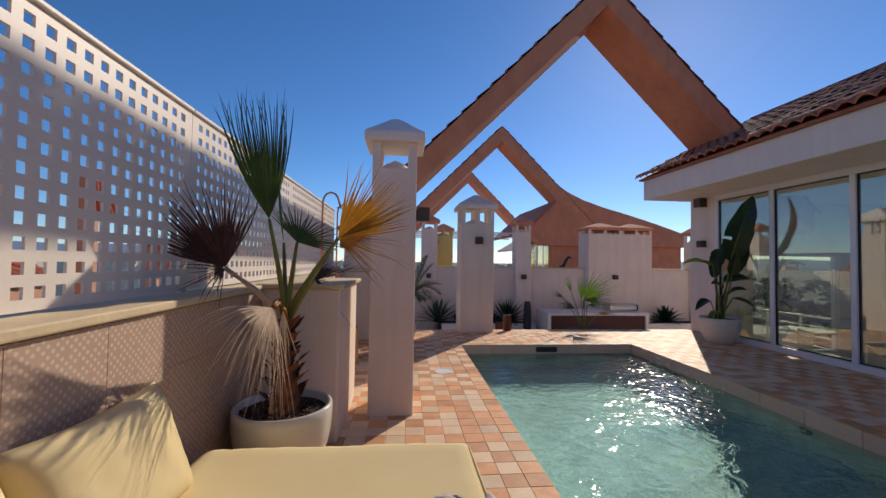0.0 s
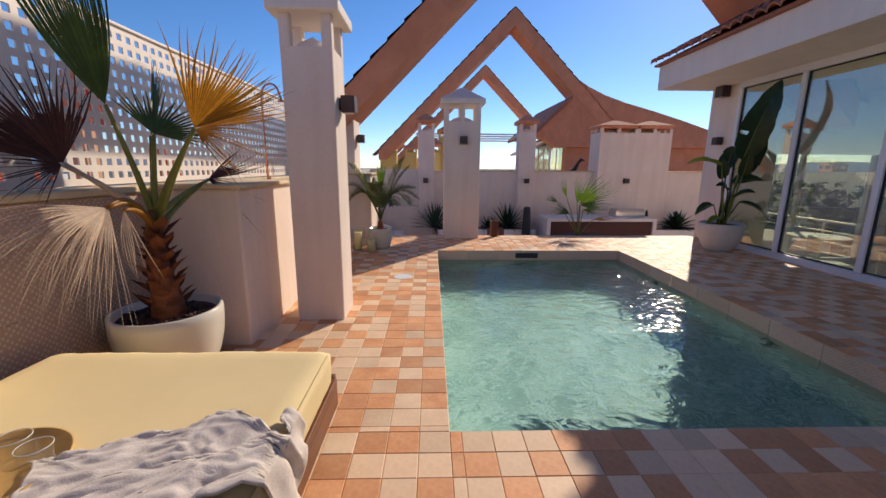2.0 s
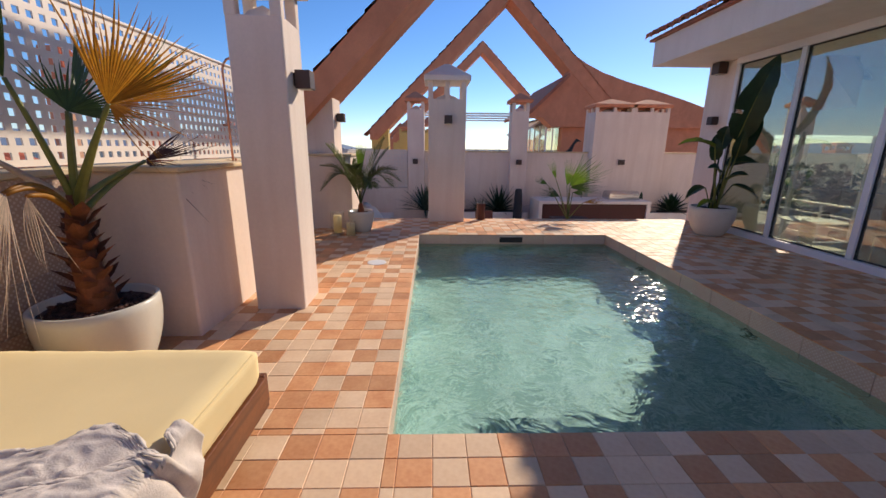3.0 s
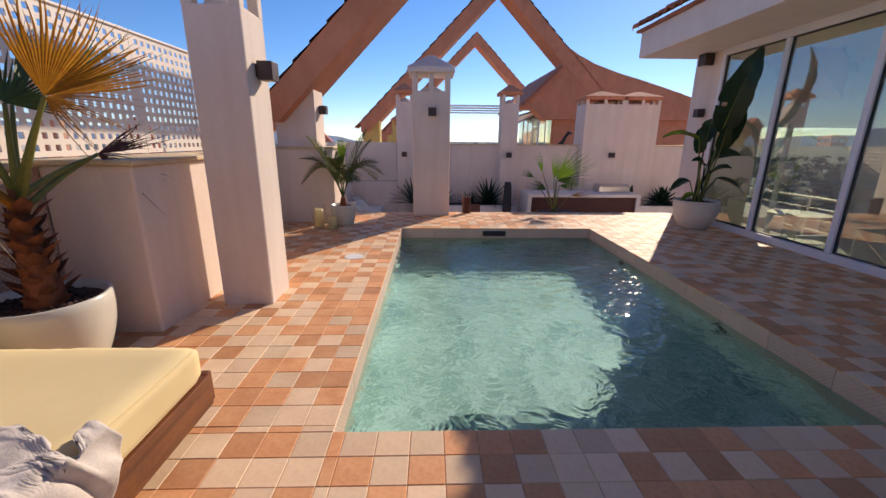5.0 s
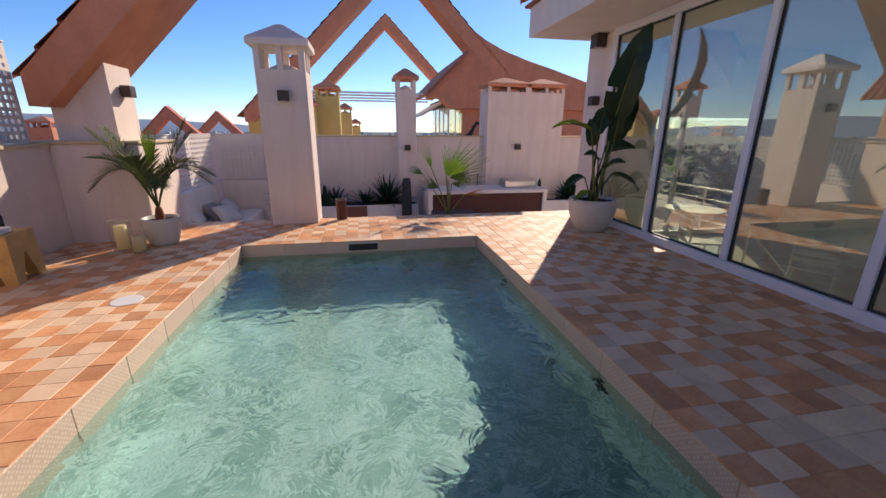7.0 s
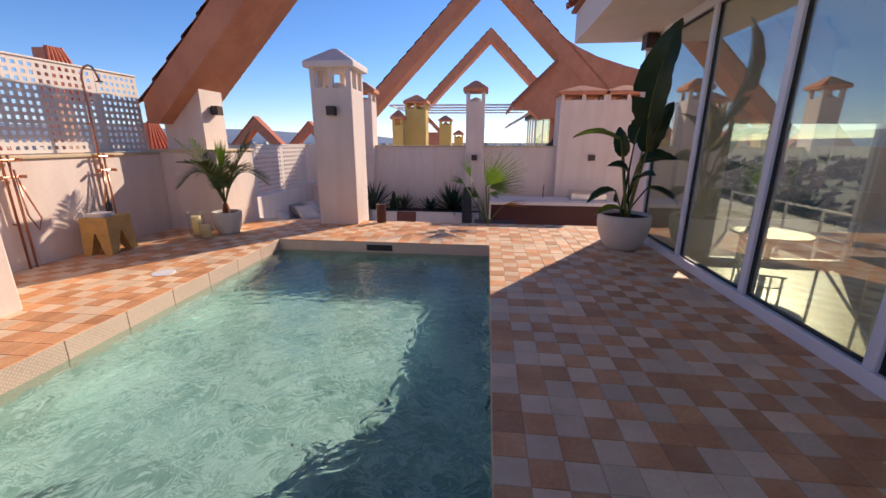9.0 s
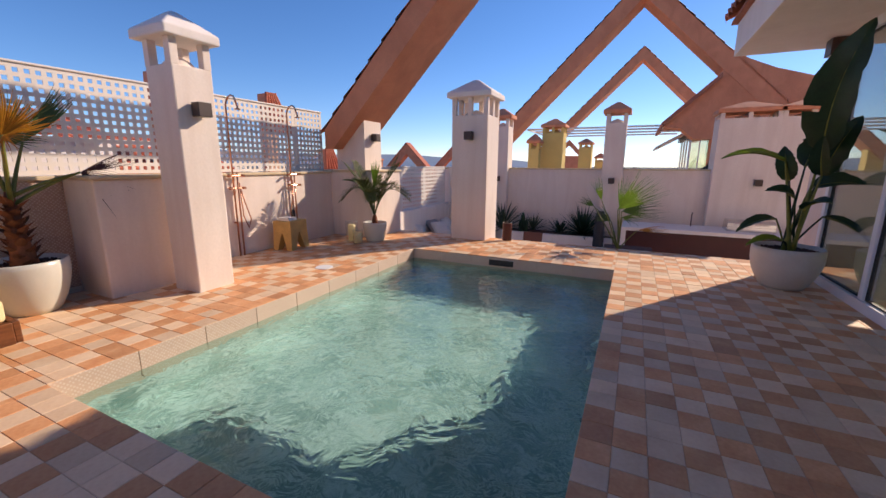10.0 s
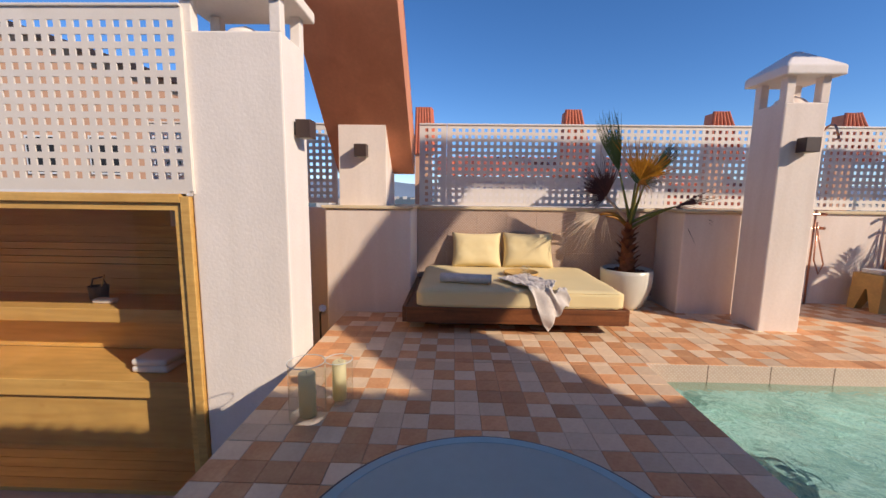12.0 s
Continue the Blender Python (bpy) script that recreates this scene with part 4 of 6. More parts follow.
def fan(parent, hub, d, n, length, material, blades=30, spread=205, droop=0.1, cup=0.25, fuse=0.5, rag=0.12, gather=0.0, name="fan_frond"):
    """A fan of pleated blades that spring from the hub, joined near it; gather bends their tips together."""
    d, n = Vector(d).normalized(), Vector(n)
    n = (n - d * n.dot(d)).normalized()
    s = d.cross(n)
    bm = bmesh.new()
    step = radians(spread) / (blades - 1)
    hub = Vector(hub)
    steps = 8
    for i in range(blades):
        a0 = radians(-spread / 2) + step * i
        ln = length * (0.72 + 0.28 * math.cos(a0 * 0.8)) * random.uniform(1 - rag, 1.0)
        wob = Vector((random.uniform(-1, 1), random.uniform(-1, 1), random.uniform(-1, 1))) * (0.08 + 0.3 * rag)
        c = hub.copy()
        prev = [bm.verts.new(c)]
        for k in range(1, steps + 1):
            f = k / steps
            a = a0 * (1 - gather * f)
            dirn = (d * math.cos(a) + s * math.sin(a) + n * cup * (1 - math.cos(a)) * 0.6).normalized()
            past = max(0.0, (f - fuse) / (1 - fuse))
            c = c + dirn * (ln / steps) + (Vector((0, 0, -1)) * droop * (0.25 + 1.75 * past) + wob * past * 2) * (ln / steps)
            side = dirn.cross(n).normalized()
            half = 0.51 * step * ln * min(f, fuse) * (1 - 0.5 * gather * min(f, fuse))
            wd = half if f <= fuse else half * (1 - past) ** 0.7 * 0.8
            if k < steps:
                row = [bm.verts.new(c + side * wd), bm.verts.new(c - n * wd * 0.6), bm.verts.new(c - side * wd)]
            else:
                row = [bm.verts.new(c)]
            if len(prev) == 1:
                bm.faces.new((prev[0], row[0], row[1]))
                bm.faces.new((prev[0], row[1], row[2]))
            elif len(row) == 1:
                bm.faces.new((prev[0], prev[1], row[0]))
                bm.faces.new((prev[1], prev[2], row[0]))
            else:
                bm.faces.new((prev[0], prev[1], row[1], row[0]))
                bm.faces.new((prev[1], prev[2], row[2], row[1]))
            prev = row
    return part(name, bm, material, parent)


def stem(parent, a, b, r0=0.014, r1=0.007, sag=0.03, material=STEM):
    a, b = Vector(a), Vector(b)
    bm = bmesh.new()
    pts = [a.lerp(b, k / 8) + Vector((0, 0, 1)) * sag * math.sin(k / 8 * math.pi) for k in range(9)]
    tube(bm, pts, [r0 + (r1 - r0) * k / 8 for k in range(9)], 7)
    return part("stem", bm, material, parent, "", True)


def feather(parent, base, tip, arch=0.2, leaflets=34, length=0.2, width=0.014, material=LEAF, name="feather_frond"):
    """A palm frond: an arching rib with leaflets on both sides."""
    a, b = Vector(base), Vector(tip)
    bm = bmesh.new()
    pts = [a.lerp(b, k / 14) + Vector((0, 0, 1)) * arch * math.sin((k / 14) ** 0.8 * math.pi) for k in range(15)]
    tube(bm, pts, [0.009 * (1 - k / 16) for k in range(15)], 6)
    side = (b - a).cross(Vector((0, 0, 1))).normalized()
    for i in range(leaflets):
        f = 0.16 + 0.83 * i / (leaflets - 1)
        k = f * 14
        p = pts[int(k)].lerp(pts[min(14, int(k) + 1)], k - int(k))
        t = (pts[min(14, int(k) + 1)] - pts[int(min(13, k))]).normalized()
        up = side.cross(t).normalized()
        ln = length * (0.45 + 0.75 * math.sin(min(1, f * 1.05) * math.pi) ** 0.7) * random.uniform(0.85, 1.05)
        for sg in (-1, 1):
            d = t * (0.75 + 0.5 * f) + side * sg * 0.85 + up * 0.35 + Vector((random.uniform(-.1, .1), random.uniform(-.1, .1), random.uniform(-.1, .1)))
            blade(bm, p, d, up, ln, width, random.uniform(0.1, 0.3))
    return part(name, bm, material, parent)


def paddle(parent, base, tip, width, material, n, arch=0.12, tears=3, name="paddle_leaf"):
    """A large paddle leaf with a midrib, wavy edges and a few tears."""
    a, b = Vector(base), Vector(tip)
    ax = (b - a)
    L = ax.length
    n = Vector(n)
    n = (n - ax.normalized() * n.dot(ax.normalized())).normalized()
    s = ax.normalized().cross(n)
    bm = bmesh.new()
    m = 22
    cuts = {random.randint(5, m - 3): random.choice((-1, 1)) for _ in range(tears)}
    for sg in (-1, 1):
        prev = None
        for k in range(m + 1):
            f = k / m
            w = width / 2 * (math.sin(math.pi * min(1, f ** 0.72)) ** 0.62 if 0 < f < 1 else 0.02)
            c = a + ax * f + n * arch * L * math.sin(f * math.pi * 0.9) - Vector((0, 0, 1)) * 0.10 * L * f * f
            row = [bm.verts.new(c)]
            for q in (0.35, 0.7, 1.0):
                wav = 0.05 * width * noise.noise(Vector((f * 9 + sg * 5, q * 2, L * 7)))
                rag = 1 - 0.30 * abs(noise.noise(Vector((f * 17 + sg * 3, L * 11, w)))) if q == 1.0 else 1.0
                row.append(bm.verts.new(c + s * sg * w * q * rag + n * (w * q * 0.42 + wav * q)))
            if prev:
                for j in range(3):
                    if cuts.get(k) == sg and j > 0:
                        continue
                    bm.faces.new((prev[j], row[j], row[j + 1], prev[j + 1]) if sg > 0 else (prev[j + 1], row[j + 1], row[j], prev[j]))
            prev = row
    ob = part(name, bm, material, parent, "", True)
    bm = bmesh.new()
    tube(bm, [a + ax * (k / 8) + n * arch * L * math.sin(k / 8 * math.pi * 0.9) - Vector((0, 0, 1)) * 0.10 * L * (k / 8) ** 2 - n * 0.004 for k in range(9)], [0.011 * (1 - k / 9) + 0.002 for k in range(9)], 6)
    part("midrib", bm, STEM, ob, "", True)
    return ob


def rosette(name, label, at, count, length, width, material, low=20, high=80, droop=0.15):
    t = thing(name, label, "plant", at)
    for i in range(count):
        bm = bmesh.new()
        a = i * 2.399 + random.uniform(-0.2, 0.2)
        e = radians(low + (high - low) * (i / count))
        d = Vector((math.cos(a) * math.cos(e), math.sin(a) * math.cos(e), math.sin(e)))
        up = Vector((-math.cos(a) * math.sin(e), -math.sin(a) * math.sin(e), math.cos(e)))
        blade(bm, Vector((0.02 * math.cos(a), 0.02 * math.sin(a), 0.04)), d, up, length * random.uniform(0.8, 1.1), width, droop)
        part("leaf", bm, material, t)
    return t


# ---- the large fan palm in its cream pot ----
P = Vector((0.345, 3.19, 0.0))
pot("palm_pot", "large round cream glazed pot with bark mulch", P, 0.31, 0.49, 0.19, CERAMIC, 1.03)
palm = thing("fan_palm", "tall potted fan palm with green, yellow and dead brown fronds", "palm", (P.x, P.y, 0.44))
O = palm.location.copy()
bm = bmesh.new()
pts = [(0.0, 0.0, -0.05), (0.01, 0.0, 0.12), (-0.01, -0.01, 0.3), (-0.02, 0.0, 0.5), (-0.01, 0.0, 0.68)]
tube(bm, pts, [0.11, 0.085, 0.065, 0.05, 0.03], 14)
part("trunk", bm, TRUNK, palm, "", True)
for k in range(40):
    a = k * 2.4
    z = 0.0 + 0.56 * k / 40
    r = 0.085 - 0.045 * k / 40
    bm = bmesh.new()
    base = Vector((r * math.cos(a), r * math.sin(a), z))
    out = Vector((math.cos(a), math.sin(a), 1.1))
    blade(bm, base - out.normalized() * 0.02, out, Vector((-math.cos(a), -math.sin(a), 0.6)), random.uniform(0.09, 0.19), 0.09, 0.05)
    part("leaf_base", bm, TRUNK, palm)
CROWN = Vector((0.0, 0.0, 0.60))


def frond(hub, d, n, length, material, blades, spread, droop, fuse, rag=0.12, cup=0.25, stem_mat=STEM, sag=0.02, gather=0.0):
    h = Vector(hub) - O
    stem(palm, CROWN + Vector((0, 0, random.uniform(-0.06, 0.04))), h, 0.021, 0.010, sag, stem_mat)
    fan(palm, h, d, n, length, material, blades, spread, droop, cup, fuse, rag, gather)


frond((0.264, 3.049, 1.70), (-0.05, -0.27, 0.95), (0.42, -0.88, -0.2), 0.80, LEAF, 34, 58, 0.0, 0.62, 0.10, 0.4, gather=0.8)
frond((0.26, 3.38, 1.56), (-0.28, 0.66, 0.70), (0.88, 0.3, 0.0), 0.78, LEAF, 20, 30, 0.0, 0.7, 0.10, gather=0.8)
frond((0.40, 3.20, 1.56), (0.10, 0.45, 0.45), (0.5, -0.8, 0.3), 0.38, LEAF, 26, 150, 0.08, 0.45, 0.15, 0.4)
frond((0.682, 3.117, 1.59), (0.74, -0.12, 0.64), (0.5, -0.62, -0.6), 0.62, LEAF_Y, 32, 92, 0.0, 0.52, 0.2, 0.3, gather=0.12)
frond((0.684, 3.12, 1.59), (0.85, 0.14, 0.48), (0.5, -0.62, -0.6), 0.60, LEAF, 11, 26, 0.03, 0.40, 0.2, 0.3, gather=0.2)
frond((0.684, 3.12, 1.585), (0.90, -0.05, -0.22), (0.3, -0.7, 0.6), 0.50, LEAF_Y, 16, 80, 0.16, 0.25, 0.35, 0.2)
frond((0.03, 3.00, 1.39), (-0.24, -0.34, 0.88), (0.62, -0.72, 0.1), 0.62, LEAF_BR, 42, 104, 0.02, 0.50, 0.3, 0.3, LEAF_DEAD, gather=0.1)
frond((0.03, 2.99, 1.38), (-0.16, -0.80, 0.12), (0.72, -0.42, 0.4), 0.46, LEAF_BR, 26, 110, 0.12, 0.30, 0.4, 0.2, LEAF_DEAD)
frond((0.38, 2.80, 1.17), (0.04, -0.95, -0.06), (0.62, -0.1, 0.75), 0.66, LEAF_DEAD, 60, 62, 0.42, 0.42, 0.35, 0.1, LEAF_Y, 0.10, 0.2)
frond((0.39, 2.80, 1.165), (0.10, -0.70, -0.45), (0.8, -0.5, 0.3), 0.52, LEAF_DEAD, 40, 70, 0.60, 0.36, 0.35, 0.1, LEAF_Y, 0.08, 0.3)
frond((0.42, 2.86, 1.15), (0.10, -0.10, -0.95), (0.8, -0.5, 0.1), 0.36, LEAF_DEAD, 8, 40, 0.3, 0.25, 0.35, 0.1, LEAF_Y, 0.05, 0.5)
frond((0.405, 3.703, 1.285), (0.36, 0.90, 0.36), (0.5, -0.4, 0.75), 0.56, LEAF_BR, 20, 40, 0.05, 0.5, 0.35, 0.1, STEM, gather=0.4)
frond((0.41, 3.70, 1.28), (0.40, 0.60, -0.2), (0.6, -0.4, 0.65), 0.42, LEAF_BR, 9, 90, 0.35, 0.2, 0.4, 0.1, STEM)

# ---- feather palm by the north block ----
Q = (1.13, 7.61, 0.0)
pot("palm_pot", "small pale grey glazed pot on the tiles", Q, 0.215, 0.34, 0.15, CERAMIC, 1.0)
dp = thing("feather_palm", "young green feather palm in a pale pot", "palm", (Q[0], Q[1], 0.30))
bm = bmesh.new()
lathe(bm, [(0.05, 0.0), (0.055, 0.06), (0.035, 0.16), (0.0, 0.2)], seg=14)
part("trunk", bm, TRUNK, dp, "", True)
for a, e, ln, ar in ((200, 27, 0.66, 0.38), (185, 48, 0.86, 0.24), (214, 62, 1.10, 0.12), (176, 66, 1.06, 0.10), (10, 62, 1.06, 0.15), (32, 67, 1.18, 0.10), (14, 32, 0.76, 0.34), (338, 44, 0.86, 0.25), (42, 24, 0.70, 0.36), (268, 56, 0.80, 0.20), (120, 54, 0.92, 0.20), (300, 32, 0.66, 0.30), (150, 30, 0.70, 0.34)):
    tip = (ln * math.cos(radians(a)) * math.cos(radians(e)), ln * math.sin(radians(a)) * math.cos(radians(e)), 0.14 + ln * math.sin(radians(e)))
    feather(dp, (0.0, 0.0, 0.14), tip, ar, 38, 0.24, 0.016, LEAF_P)
stem(dp, (0.0, 0.0, 0.14), (0.01, 0.0, 0.66), 0.01, 0.006, 0.0)
fan(dp, (0.01, 0.0, 0.66), (0.05, 0.05, 1.0), (0.3, -0.9, 0.0), 0.50, LEAF_L, 16, 34, 0.0, 0.3, 0.7, 0.1, 0.7, name="young_frond")

# ---- big-leaved plant by the glass ----
R = (7.02, 7.40, 0.0)
pot("plant_pot", "wide round white concrete pot beside the glass front", R, 0.335, 0.47, 0.20, CONCRETE, 1.05)
bp = thing("bird_of_paradise_plant", "tall dark green plant with large paddle leaves", "plant", (R[0], R[1], 0.42))
LEAVES = [
    ((0.08, -0.16, 1.10), (0.17, -0.56, 2.40), 0.44, LEAF_D, (-0.6, -0.7, 0.1)),
    ((0.14, -0.10, 0.86), (0.30, -0.30, 1.52), 0.27, LEAF_D, (-0.5, -0.8, 0.0)),
    ((-0.18, -0.06, 1.02), (-0.78, -0.05, 1.08), 0.20, LEAF_L, (0.0, -0.2, 1.0)),
    ((-0.10, 0.0, 0.80), (-0.20, -0.02, 1.22), 0.20, LEAF_D, (-0.4, -0.9, 0.1)),
    ((0.10, 0.02, 0.72), (0.52, -0.12, 0.80), 0.26, LEAF_D, (0.1, -0.6, 0.8)),
    ((-0.05, -0.10, 0.62), (-0.36, -0.22, 0.72), 0.17, LEAF_D, (0.0, -0.6, 0.8)),
    ((-0.14, 0.06, 0.36), (-0.52, -0.05, 0.22), 0.18, LEAF_D, (-0.2, -0.4, 0.9)),
    ((0.24, -0.04, 0.42), (0.58, -0.22, 0.20), 0.16, LEAF_D, (0.2, -0.4, 0.9)),
    ((0.02, -0.16, 0.50), (0.16, -0.44, 0.62), 0.20, LEAF_D, (0.0, -0.5, 0.9)),
    ((0.05, 0.12, 0.95), (0.28, 0.36, 1.40), 0.26, LEAF_D, (-0.5, -0.6, 0.5)),
    ((0.12, -0.16, 0.86), (0.02, -0.36, 1.32), 0.20, LEAF_D, (-0.5, -0.8, 0.2)),
    ((-0.10, -0.14, 0.14), (-0.46, -0.28, 0.10), 0.15, LEAF_L, (-0.1, -0.3, 0.95)),
]
for k, (a, b, w, m_, n_) in enumerate(LEAVES):
    r = (0.05 * math.cos(k * 2.4), 0.05 * math.sin(k * 2.4), 0.0)
    stem(bp, r, a, 0.022 if a[2] > 0.7 else 0.012, 0.009, 0.02, LEAF_D if k % 2 else STEM)
    paddle(bp, a, b, w, m_, n_, tears=1 if w > 0.3 else 0)

# ---- small fan palm in the planting bed ----
fp = thing("small_fan_palm", "small bright green fan palm growing in the bed", "palm", (5.20, 9.15, -0.10))
for hub, d, n_, ln, m_, count, spread, gather in (
    ((-0.33, -0.05, 0.88), (-0.30, 0.0, 0.95), (0.3, -0.9, 0.1), 0.46, LEAF_L, 16, 44, 0.75),
    ((-0.06, -0.10, 0.74), (0.72, -0.1, 0.68), (-0.3, -0.85, 0.3), 0.86, LEAF_L, 26, 62, 0.35),
    ((0.0, 0.0, 0.70), (0.96, 0.0, 0.22), (-0.1, -0.8, 0.5), 0.74, LEAF, 24, 64, 0.2),
    ((-0.04, 0.10, 0.74), (0.30, 0.2, 0.92), (0.0, -0.95, 0.2), 0.62, LEAF_L, 20, 60, 0.4),
    ((0.02, -0.12, 0.62), (0.62, -0.5, 0.05), (0.0, -0.6, 0.8), 0.46, LEAF_L, 18, 70, 0.2),
    ((0.28, -0.05, 0.40), (0.96, 0.0, 0.12), (0.0, -0.6, 0.8), 0.50, LEAF_Y, 14, 40, 0.4),
    ((-0.46, 0.10, 0.76), (-0.80, 0.1, 0.45), (0.1, -0.9, 0.4), 0.32, LEAF, 16, 60, 0.5),
    ((-0.16, 0.16, 0.50), (-0.70, 0.3, 0.30), (0.1, -0.8, 0.5), 0.46, LEAF, 18, 70, 0.3),
):
    stem(fp, (0, 0, 0.02), hub, 0.013, 0.007, 0.02)
    fan(fp, hub, d, n_, ln, m_, count, spread, 0.04, 0.3, 0.42, 0.22, gather)

rosette("yucca", "spiky grey-green yucca in the planting bed", (2.12, 12.3, -0.42), 56, 1.0, 0.06, LEAF_G, 5, 85)
rosette("agave", "dark spiky agave against the white wall", (4.26, 12.35, -0.42), 70, 0.85, 0.06, LEAF_D, 0, 80, 0.05)
rosette("agave", "small dark agave in the planting bed", (3.70, 12.25, -0.42), 40, 0.5, 0.05, LEAF_D, 5, 75, 0.05)
rosette("yucca", "spiky yucca beside the slim chimney", (2.95, 12.45, -0.42), 30, 0.6, 0.05, LEAF_G, 15, 85)


def cactus(at, stems, label):
    t = thing("cactus", label, "cactus", at)
    for x, y, h, r in stems:
        bm = bmesh.new()
        seg = 16
        rings = []
        for k in range(9):
            f = k / 8
            rr = r * (1 - 0.85 * max(0, (f - 0.75) / 0.25) ** 2) * (0.8 + 0.2 * f)
            rings.append([bm.verts.new((x + rr * (1 if i % 2 else 0.8) * math.cos(i * math.tau / seg), y + rr * (1 if i % 2 else 0.8) * math.sin(i * math.tau / seg), h * f)) for i in range(seg)])
        for p, q in zip(rings, rings[1:]):
            for i in range(seg):
                bm.faces.new((p[i], p[(i + 1) % seg], q[(i + 1) % seg], q[i]))
        bm.faces.new(rings[-1])
        part("cactus_arm", bm, LEAF_D, t)


cactus((2.72, 12.2, -0.42), [(0, 0, 0.55, 0.06), (0.09, 0.02, 0.38, 0.05), (-0.08, 0.04, 0.32, 0.045)], "dark columnar cactus in the planting bed")
cactus((8.45, 12.4, -0.42), [(0, 0, 0.6, 0.05)], "slim columnar cactus beside the counter")
shrub = rosette("shrub", "dark bushy succulent in the far bed", (9.3, 12.25, -0.42), 60, 0.7, 0.11, LEAF_D, 10, 85, 0.2)

# basalt post
bm = bmesh.new()
lathe(bm, [(0.13, 0.0), (0.125, 0.4), (0.105, 1.0), (0.085, 1.16), (0.0, 1.17)], seg=10)
ob = part("stone_post", bm, mat("basalt", (0.03, 0.03, 0.035), 0.7, 0.3, 8, 60, 0.4))
ob.location = (4.69, 11.75, COURT)
tagged(ob, "dark tapered basalt post standing in the court", "post")
slab = boxpart("clay_slab", (-0.2, 0.2, -0.02, 0.02, 0, 0.86), BROWN_PAINT, None, 0.008)
slab.matrix_basis = pose(3.52, 9.75, COURT, -12, 0, 0)
tagged(slab, "brown clay slab standing in the sunken court", "slab")

# outdoor kitchen counter
ct = thing("outdoor_counter", "white rendered outdoor counter with dark red-brown front panel", "counter", (0, 0, COURT))
boxpart("worktop", (5.18, 8.22, 11.38, 12.4, 0.80, 0.88), WHITE_STUCCO, ct, 0.008)
boxpart("side", (5.18, 5.28, 11.40, 12.4, 0.0, 0.80), WHITE_STUCCO, ct, 0.006)
boxpart("side", (8.12, 8.22, 11.40, 12.4, 0.0, 0.80), WHITE_STUCCO, ct, 0.006)
boxpart("front_panel", (5.28, 8.12, 11.46, 11.50, 0.02, 0.80), BROWN_PAINT, ct)
gr = thing("grill", "stainless steel grill with closed lid on the counter", "grill", (7.62, 11.95, COURT + 0.88))
boxpart("grill_body", (-0.42, 0.42, -0.24, 0.24, 0.0, 0.10), CHROME, gr, 0.01)
bm = bmesh.new()
prism(bm, [(-0.23, 0.10), (-0.23, 0.17), (-0.12, 0.23), (0.14, 0.23), (0.23, 0.16), (0.23, 0.10)], "x", -0.41, 0.41)
part("lid", bm, CHROME, gr)
bm = bmesh.new()
tube(bm, [(-0.3, -0.26, 0.15), (0.3, -0.26, 0.15)], 0.011)
part("handle", bm, CHROME, gr)
tp = thing("tap", "slim dark tap on the outdoor counter", "tap", (6.6, 12.2, COURT + 0.88))
bm = bmesh.new()
tube(bm, [(0, 0, 0), (0, 0, 0.26), (0, -0.04, 0.31), (0, -0.12, 0.30)], 0.012)
part("spout", bm, BROWN_METAL, tp)

# court lounge: cushions on a low built-in seat
bm = bmesh.new()
box(bm, 0.3, 1.2, 9.0, 12.5, COURT, -0.46, 0.02)
structure("lounge_seat", bm, WHITE_STUCCO, "low built-in rendered seat in the sunken court", "seat")
PALE = mat("pale_linen", (0.62, 0.58, 0.53), 0.95, 0.06, 6, 200, 0.3)
GREYL = mat("grey_linen", (0.34, 0.31, 0.29), 0.95, 0.1, 6, 200, 0.3)
for x, y, tr, m_, lb in ((0.45, 10.75, 100, PALE, "pale linen cushion on the sunken seat"), (0.62, 11.35, 80, GREYL, "grey linen cushion on the sunken seat"), (0.95, 11.0, 60, PALE, "pale linen cushion on the sunken seat"), (0.75, 12.0, 100, PALE, "pale linen cushion on the sunken seat")):
    pillow((x, y, -0.455), tr, 46, 0.5, 0.46, 0.2, m_, lb)

